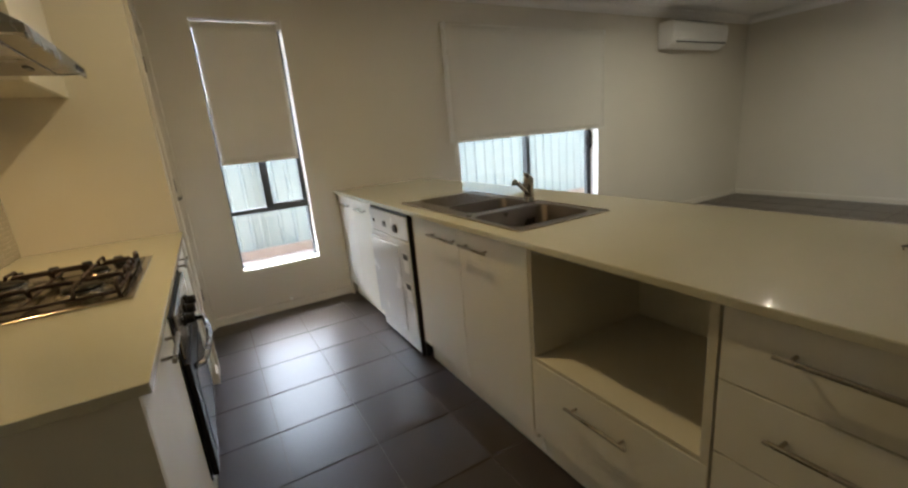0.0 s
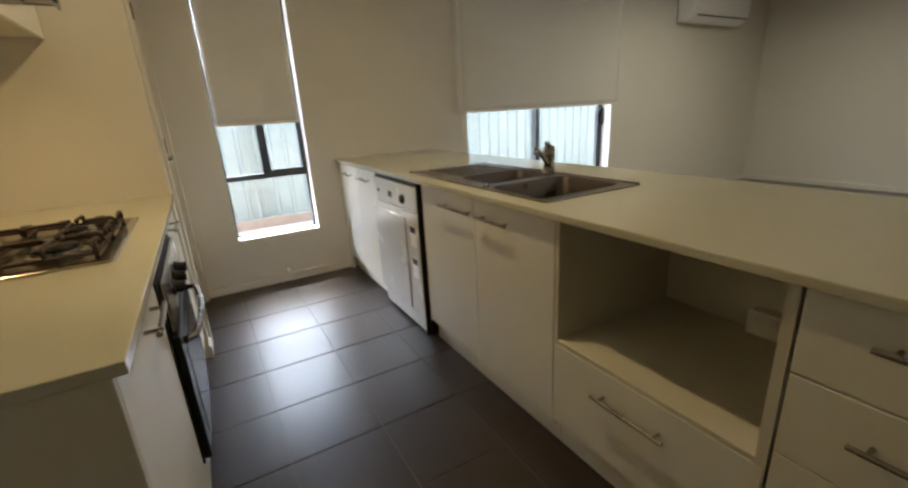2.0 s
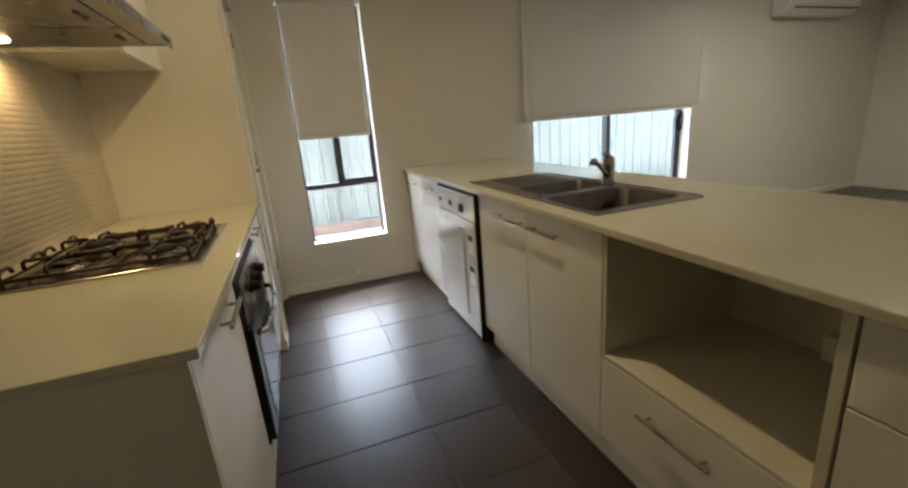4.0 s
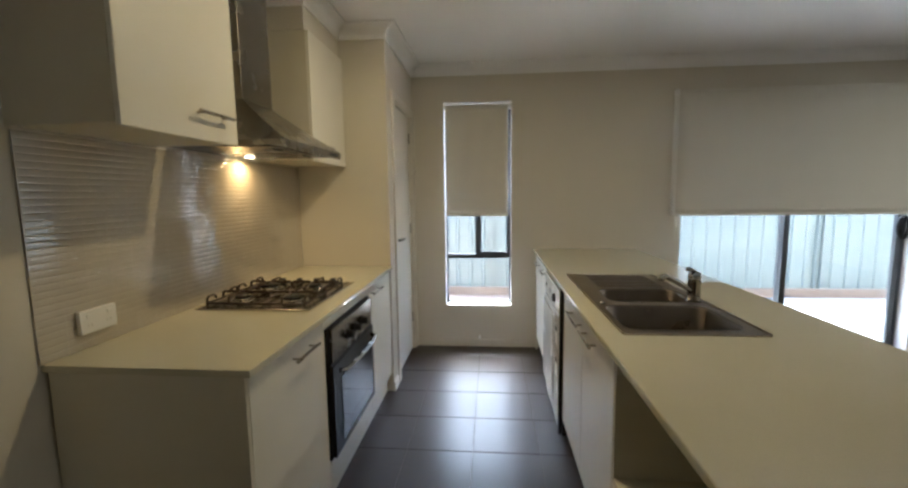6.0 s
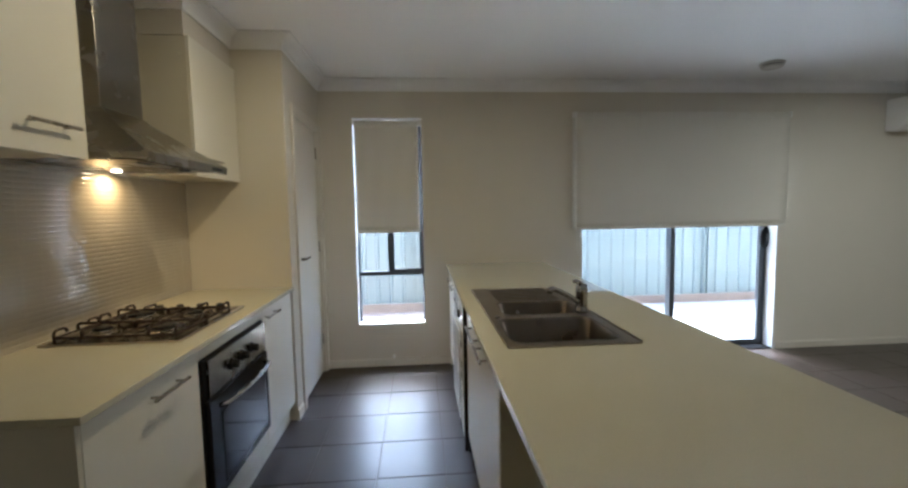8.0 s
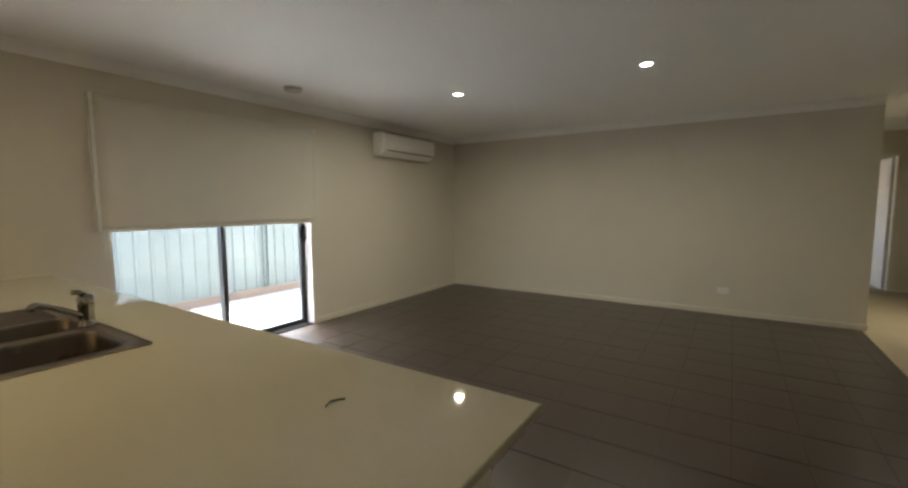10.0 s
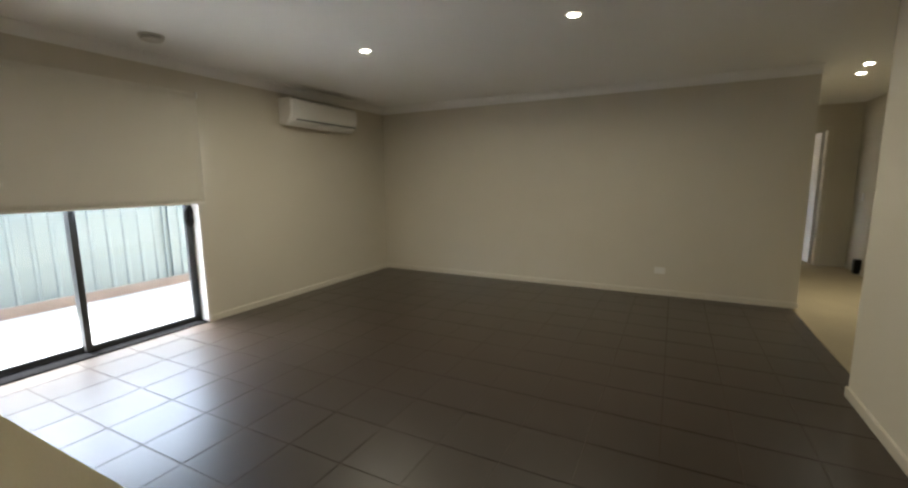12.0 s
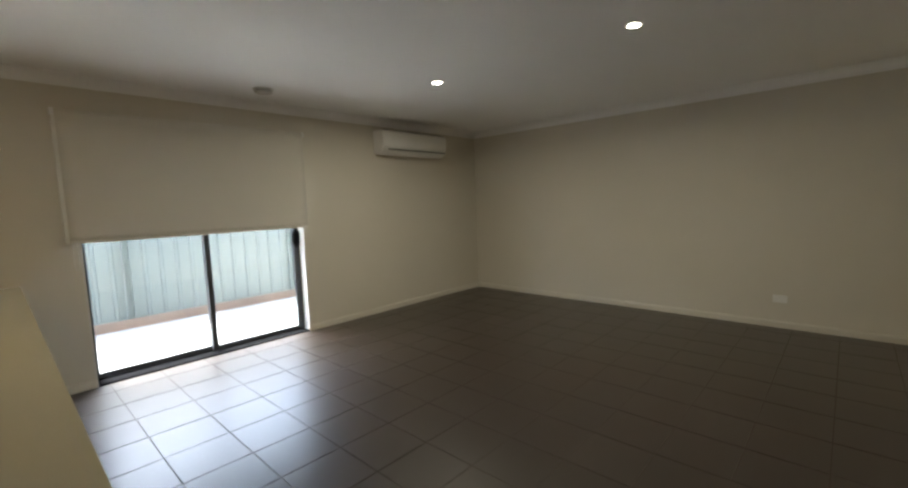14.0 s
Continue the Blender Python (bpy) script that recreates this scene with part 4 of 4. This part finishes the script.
for (xa, xb, ya, yb, dep), name in zip(bowls, ("bowl", "half_bowl")):
    bm = bmesh.new()
    prev = None
    for inset, z, r in ((-0.004, zt + 0.0015, 0.054), (0.0, zt + 0.001, 0.05), (0.006, zt - 0.008, 0.048), (0.016, zt - dep + 0.03, 0.05), (0.024, zt - dep + 0.008, 0.05), (0.045, zt - dep, 0.045)):
        cur = [bm.verts.new((x, y, z)) for x, y in rounded(xa + inset, xb - inset, ya + inset, yb - inset, r)]
        if prev:
            for i in range(len(cur)):
                j = (i + 1) % len(cur)
                bm.faces.new((prev[i], prev[j], cur[j], cur[i]))
        prev = cur
    bm.faces.new(prev)
    bmesh.ops.recalc_face_normals(bm, faces=bm.faces)
    bmesh.ops.reverse_faces(bm, faces=bm.faces)
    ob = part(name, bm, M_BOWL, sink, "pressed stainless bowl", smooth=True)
    cx, cy = (xa + xb) / 2, (ya + yb) / 2
    part("waste", lathe([(0.0, 0.0005), (0.028, 0.0005), (0.034, 0.003), (0.040, 0.003), (0.041, 0.0)], (cx, cy, zt - dep), seg=24), M_CHROME, ob, "chrome waste outlet", smooth=True)
for i in range(9):
    yy = 2.125 + 0.037 * i
    bm = box((1.735, yy - 0.006, zt), (2.060, yy + 0.006, zt + 0.004), 0.0018, 2)
    part("drainer_ridge", bm, M_SINK, sink, "pressed drainer ridge")
bm = sweep([(0, 0), (0.008, 0), (0.008, 0.003), (0, 0.003)], (SX0, SY0 + 0.012, zt), (SX0, SY1 - 0.012, zt), (1, 0, 0))
sweep([(0, 0), (0.008, 0), (0.008, 0.003), (0, 0.003)], (SX1, SY0 + 0.012, zt), (SX1, SY1 - 0.012, zt), (-1, 0, 0), bm)
part("rim", bm, M_SINK, sink, "raised stainless rim")
bm = lathe([(0, 0), (0.012, 0), (0.012, 0.006), (0.008, 0.009), (0, 0.009)], (1.672, 1.784, zt), seg=18)
part("overflow_plug", bm, M_CHROME, sink, "small chrome plug", smooth=True)

# tap
tap = thing("mixer_tap", (2.080, 1.850, TOP + 0.004), "chrome single-lever kitchen mixer tap", "tap")
tx, ty, tz = 2.080, 1.850, TOP + 0.004
bm = lathe([(0, 0), (0.031, 0), (0.031, 0.004), (0.027, 0.010), (0.026, 0.030), (0.0255, 0.070), (0.028, 0.078), (0.028, 0.112), (0.024, 0.128), (0, 0.134)], (tx, ty, tz), seg=28)
part("body", bm, M_CHROME, tap, smooth=True)
pts = [(tx - 0.182 * f, ty - 0.120 * f, tz + 0.036 + 0.112 * f - 0.014 * f ** 4) for f in (0.02, 0.15, 0.3, 0.45, 0.6, 0.75, 0.88, 0.96)]
pts += [(tx - 0.188, ty - 0.124, tz + 0.128), (tx - 0.190, ty - 0.126, tz + 0.114)]
part("spout", tube(pts, 0.0115, 14), M_CHROME, tap, "angled chrome spout", smooth=True)
pts = [(tx, ty, tz + 0.120), (tx - 0.004, ty - 0.003, tz + 0.134), (tx - 0.018, ty - 0.012, tz + 0.141), (tx - 0.046, ty - 0.030, tz + 0.146)]
part("lever", tube(pts, 0.009, 12), M_CHROME, tap, smooth=True)

# twist of paper left on the island
bm = tube([(2.130, 0.478, TOP + 0.003), (2.150, 0.486, TOP + 0.005), (2.168, 0.480, TOP + 0.004), (2.185, 0.470, TOP + 0.003)], 0.0024, 6)
solid("scrap", bm, M_DARKPLASTIC, (2.158, 0.48, TOP), "small dark curled scrap on the island worktop", "scrap")

# ---- fittings on walls and ceiling ----
ac = thing("air_conditioner", (6.27, WALL_N, 2.06), "white split-system air conditioner high on the wall", "air conditioner")
AX0, AX1, AZ0, AZ1, AD = 5.700, 6.830, 2.030, 2.330, 0.215
prof = [(0.0, AZ0 + 0.012), (0.06, AZ0), (0.125, AZ0 + 0.006), (0.175, AZ0 + 0.045), (0.205, AZ0 + 0.10), (AD, AZ0 + 0.17), (AD - 0.004, AZ1 - 0.03), (AD - 0.03, AZ1 - 0.004), (AD - 0.06, AZ1), (0.0, AZ1)]
bm = bmesh.new()
ends = [[bm.verts.new((x, WALL_N - 0.001 - d, z)) for d, z in prof] for x in (AX0, AX1)]
n = len(prof)
for i in range(n):
    bm.faces.new((ends[0][i], ends[0][(i + 1) % n], ends[1][(i + 1) % n], ends[1][i]))
bm.faces.new(ends[0])
bm.faces.new(ends[1])
bmesh.ops.recalc_face_normals(bm, faces=bm.faces)
sides = [e for e in bm.edges if abs(e.verts[0].co.x - e.verts[1].co.x) < 1e-6]
bmesh.ops.bevel(bm, geom=sides, offset=0.012, segments=3, affect="EDGES")
part("casing", bm, M_PLASTIC, ac, "white plastic casing")
bm = box((AX0 + 0.09, WALL_N - 0.208, AZ0 + 0.058), (AX1 - 0.035, WALL_N - 0.186, AZ0 + 0.068), 0.002)
part("slot", bm, M_DARKPLASTIC, ac, "dark air outlet slot")
bm = sweep([(0.118, AZ0 + 0.003), (0.172, AZ0 + 0.040), (0.176, AZ0 + 0.037), (0.122, AZ0 - 0.001)], (AX0 + 0.08, WALL_N, 0), (AX1 - 0.03, WALL_N, 0), (0, -1, 0))
part("louvre", bm, M_PLASTIC, ac, "closed white louvre flap")
bm = box((AX0 + 0.05, WALL_N - AD + 0.030, AZ1 - 0.001), (AX1 - 0.05, WALL_N - 0.03, AZ1 + 0.004), 0.001, 1)
part("intake_grille", bm, M_DARKPLASTIC, ac, "dark top air intake")

def downlight(x, y, watts, colour, beam=180, label="round white recessed downlight, lit"):
    dl = thing("downlight", (x, y, CEIL), label, "downlight", "ceiling downlights")
    part("trim_ring", lathe([(0.036, 0.002), (0.040, -0.004), (0.052, -0.006), (0.056, -0.002), (0.056, 0.0)], (x, y, CEIL - 0.0005), seg=32), M_PLASTIC, dl, "white trim ring", smooth=True)
    part("lens", lathe([(0, -0.002), (0.037, -0.002), (0.037, 0.0), (0, 0.0)], (x, y, CEIL - 0.0005), seg=28), M_LAMP, dl, "glowing warm lens")
    lamp_disc(x, y, CEIL - 0.006, 0.07, watts, colour, beam)


for x, y, watts, colour in ((5.185, 2.034, LAMP_WATTS, LAMP_COLOUR), (5.217, 0.300, LAMP_WATTS, LAMP_COLOUR), (7.87, -1.99, HALL_WATTS, HALL_COLOUR), (8.36, -2.07, HALL_WATTS, HALL_COLOUR), (1.09, 1.81, KITCHEN_WATTS, WARM)):
    downlight(x, y, watts, colour, 95 if x > 7 else 172 if x > 3 else 180)

sm = thing("smoke_alarm", (4.115, 3.19, CEIL), "small round smoke alarm on the ceiling, its shade painted in grey", "smoke alarm")
part("base", lathe([(0, 0), (0.086, 0), (0.086, -0.010), (0.080, -0.014), (0, -0.014)], (4.115, 3.19, CEIL - 0.0005), seg=36), M_SHADEGREY, sm)
part("vent_gap", lathe([(0, -0.0142), (0.070, -0.0142), (0.070, -0.021), (0, -0.021)], (4.115, 3.19, CEIL - 0.0005), seg=36), M_DARKPLASTIC, sm, "dark vent gap")
part("cover", lathe([(0, -0.0212), (0.078, -0.0212), (0.078, -0.026), (0.066, -0.036), (0, -0.038)], (4.115, 3.19, CEIL - 0.0005), seg=36), M_SHADEGREY, sm, smooth=False)

# water point under the narrow window
wp = thing("water_valve", (1.082, WALL_N, 0.085), "small white capped pipe stub low on the wall", "valve")
part("pipe", rod((1.082, WALL_N - 0.001, 0.095), (1.082, WALL_N - 0.035, 0.095), 0.009), M_PLASTIC, wp, smooth=True)
part("cap", rod((1.082, WALL_N - 0.0352, 0.095), (1.082, WALL_N - 0.05, 0.095), 0.013), M_PLASTIC, wp, smooth=True)

ls = thing("light_switch", (10.32, -2.80, 1.04), "white switch plate on the passage wall", "light switch")
part("plate", box((10.285, -2.7995, 1.04), (10.355, -2.790, 1.155), 0.002), M_PLASTIC, ls)
part("rocker", box((10.312, -2.7898, 1.09), (10.328, -2.786, 1.115), 0.001, 1), M_PLASTIC, ls, "white rocker")
# bin in the passage
bm = box((10.06, -2.799, 0.012), (10.16, -2.72, 0.22), 0.012)
solid("waste_bin", bm, M_BLACK, (10.11, -2.76, 0.005), "small dark bin standing by the passage wall", "bin")

# ---- outside ----
# Unseen eave, added to stop sun falling through the door onto the floor.
setting("roof_eave", box((-1.4, WALL_N + T_N + 0.001, 2.42), (11.0, WALL_N + T_N + 0.75, 2.56)), M_TRIM, "unseen eave added to keep the sun out of the door")
GROUND, FENCE_Y = -0.09, 6.30
bm = bmesh.new()
box((-200, -200, -0.6), (200, 200, GROUND - 0.032), bm=bm)
tagged(setting("ground", bm, M_SOIL, "pale reddish soil along the fence"), "", "", "", "structure")
bm = box((1.75, WALL_N + T_N + 0.001, GROUND - 0.03), (12.0, 6.08, GROUND), 0.004)
setting("pavement", bm, M_CONCRETE, "pale concrete path outside the door")

fence = thing("fence", (3.4, FENCE_Y, GROUND - 0.03), "pale green corrugated steel fence with posts", "fence")
P = 0.191
POSTS = [-3.31 + 2.27 * i for i in range(7)]
for pa, pb in zip(POSTS, POSTS[1:]):
    pts = []
    x = pa + 0.046
    while x < pb - 0.046:
        for dx, dy in ((0.0, 0.0), (0.130, 0.0), (0.145, -0.020), (0.173, -0.020), (0.188, 0.0)):
            if x + dx < pb - 0.046:
                pts.append((x + dx, FENCE_Y + dy))
        x += P
    pts.append((pb - 0.046, FENCE_Y))
    bm = bmesh.new()
    lo = [bm.verts.new((x, y, GROUND + 0.09)) for x, y in pts]
    hi = [bm.verts.new((x, y, 1.75)) for x, y in pts]
    for i in range(len(pts) - 1):
        bm.faces.new((lo[i], lo[i + 1], hi[i + 1], hi[i]))
    ob = part("panel", bm, M_FENCE, fence)
    s = ob.modifiers.new("thickness", "SOLIDIFY")
    s.thickness = 0.002
    part("bottom_rail", box((pa + 0.046, FENCE_Y - 0.036, GROUND + 0.035), (pb - 0.046, FENCE_Y + 0.02, GROUND + 0.092), 0.003), M_FENCE, fence)
    part("top_rail", box((pa + 0.046, FENCE_Y - 0.036, 1.745), (pb - 0.046, FENCE_Y + 0.02, 1.79), 0.003), M_FENCE, fence)
for px in POSTS:
    bm = box((px - 0.045, FENCE_Y - 0.045, GROUND - 0.03), (px - 0.030, FENCE_Y + 0.03, 1.80), 0.002)
    box((px + 0.030, FENCE_Y - 0.045, GROUND - 0.03), (px + 0.045, FENCE_Y + 0.03, 1.80), 0.002, bm=bm)
    box((px - 0.0298, FENCE_Y - 0.006, GROUND - 0.03), (px + 0.0298, FENCE_Y + 0.006, 1.80), bm=bm)
    part("post", bm, M_FENCE, fence)
bm = box((-4, FENCE_Y - 0.062, GROUND - 0.03), (11, FENCE_Y - 0.046, GROUND + 0.095), 0.003)
part("plinth_board", bm, M_SOIL, fence, "weathered brown plinth board")

# ---- glazed tiles behind the hob ----
setting("splashback", box((WALL_W + 0.0005, 1.004, TOP + 0.001), (WALL_W + 0.006, 2.774, 1.576)), M_SPLASH_GROUT, "glossy taupe tiled splashback")
sb = bpy.data.objects["splashback"]
TW, TH, COLS, ROWS = 0.0885, 0.02106, 20, 32
STEPS = (-1.0, -0.86, -0.66, -0.35, 0.35, 0.66, 0.86, 1.0)
prof = [(0.0008 * (1 - u ** 4), u * (TH / 2 - 0.0004)) for u in STEPS]
tile_verts = [(x, yy, z) for yy in (-TW / 2 + 0.0006, TW / 2 - 0.0006) for x, z in prof]
n = len(prof)
tile_faces = [(k, n + k, n + k + 1, k + 1) for k in range(n - 1)]


def tile_mesh(name, verts, faces):
    me = bpy.data.meshes.new(name)
    me.from_pydata(verts, [], faces)
    me.materials.append(M_SPLASH)
    return me


wall_tile = tile_mesh("tile", tile_verts, tile_faces)
rng = random.Random(4)
rest_verts, rest_faces = [], []
for i in range(COLS):
    for j in range(ROWS):
        m = pose(WALL_W + 0.0062, 1.004 + TW * (i + 0.5), TOP + 0.002 + TH * (j + 0.5), 0, rng.gauss(0, 0.45), rng.gauss(0, 0.30))
        if i < 9:
            ob = new("tile", wall_tile)
            ob.parent = sb
            ob.matrix_basis = m
        else:
            at = len(rest_verts)
            rest_verts += [tuple(m @ Vector(v)) for v in tile_verts]
            rest_faces += [tuple(at + k for k in f) for f in tile_faces]
ob = new("far_tiles", tile_mesh("far_tiles", rest_verts, rest_faces))
ob.parent = sb
tagged(ob, "small glossy taupe tiles in stacked rows", "", "", "stuff")

# ---- floor tiles ----
fl = bpy.data.objects["floor"]
GX, GY, SX, SY = 1.087, 2.083, 0.3565, 0.3525
bm = box((-SX / 2 + 0.0026, -SY / 2 + 0.0026, -0.008), (SX / 2 - 0.0026, SY / 2 - 0.0026, 0.0))
top = [e for e in bm.edges if all(v.co.z > -0.001 for v in e.verts)]
bmesh.ops.bevel(bm, geom=top, offset=0.0014, segments=2, affect="EDGES")
bmesh.ops.delete(bm, geom=[f for f in bm.faces if all(v.co.z < -0.007 for v in f.verts)], context="FACES")
floor_tile = finish("tile", bm, M_TILE, (0, 0, 0))
rng = random.Random(9)
edge = bmesh.new()
for i in range(-4, 19):
    for j in range(-11, 5):
        x, y = GX + SX * (i + 0.5), GY + SY * (j + 0.5)
        xa, xb, ya, yb = x - SX / 2, x + SX / 2, y - SY / 2, y + SY / 2
        if xb < WALL_W or xa > WALL_E or yb < -1.56 or ya > WALL_N:
            continue
        if 1.75 < x < 2.1 and y > 0.2 or x < 0.45 and y > 1.1:
            continue
        whole = xa > WALL_W and xb < WALL_E and ya > -1.56 and yb < WALL_N
        if whole:
            ob = new("tile", floor_tile)
            ob.parent = fl
            ob.matrix_basis = pose(x, y, rng.uniform(-0.0006, 0.0), rng.gauss(0, 0.06), rng.gauss(0, 0.06), rng.choice((0, 180)))
        else:
            box((max(xa, WALL_W) + 0.002, max(ya, -1.555) + 0.002, -0.008), (min(xb, WALL_E) - 0.002, min(yb, WALL_N) - 0.002, -0.0003), bm=edge)
tagged(part("cut_tiles", edge, M_TILE, fl, "cut floor tiles along the walls"), "", "", "", "stuff")
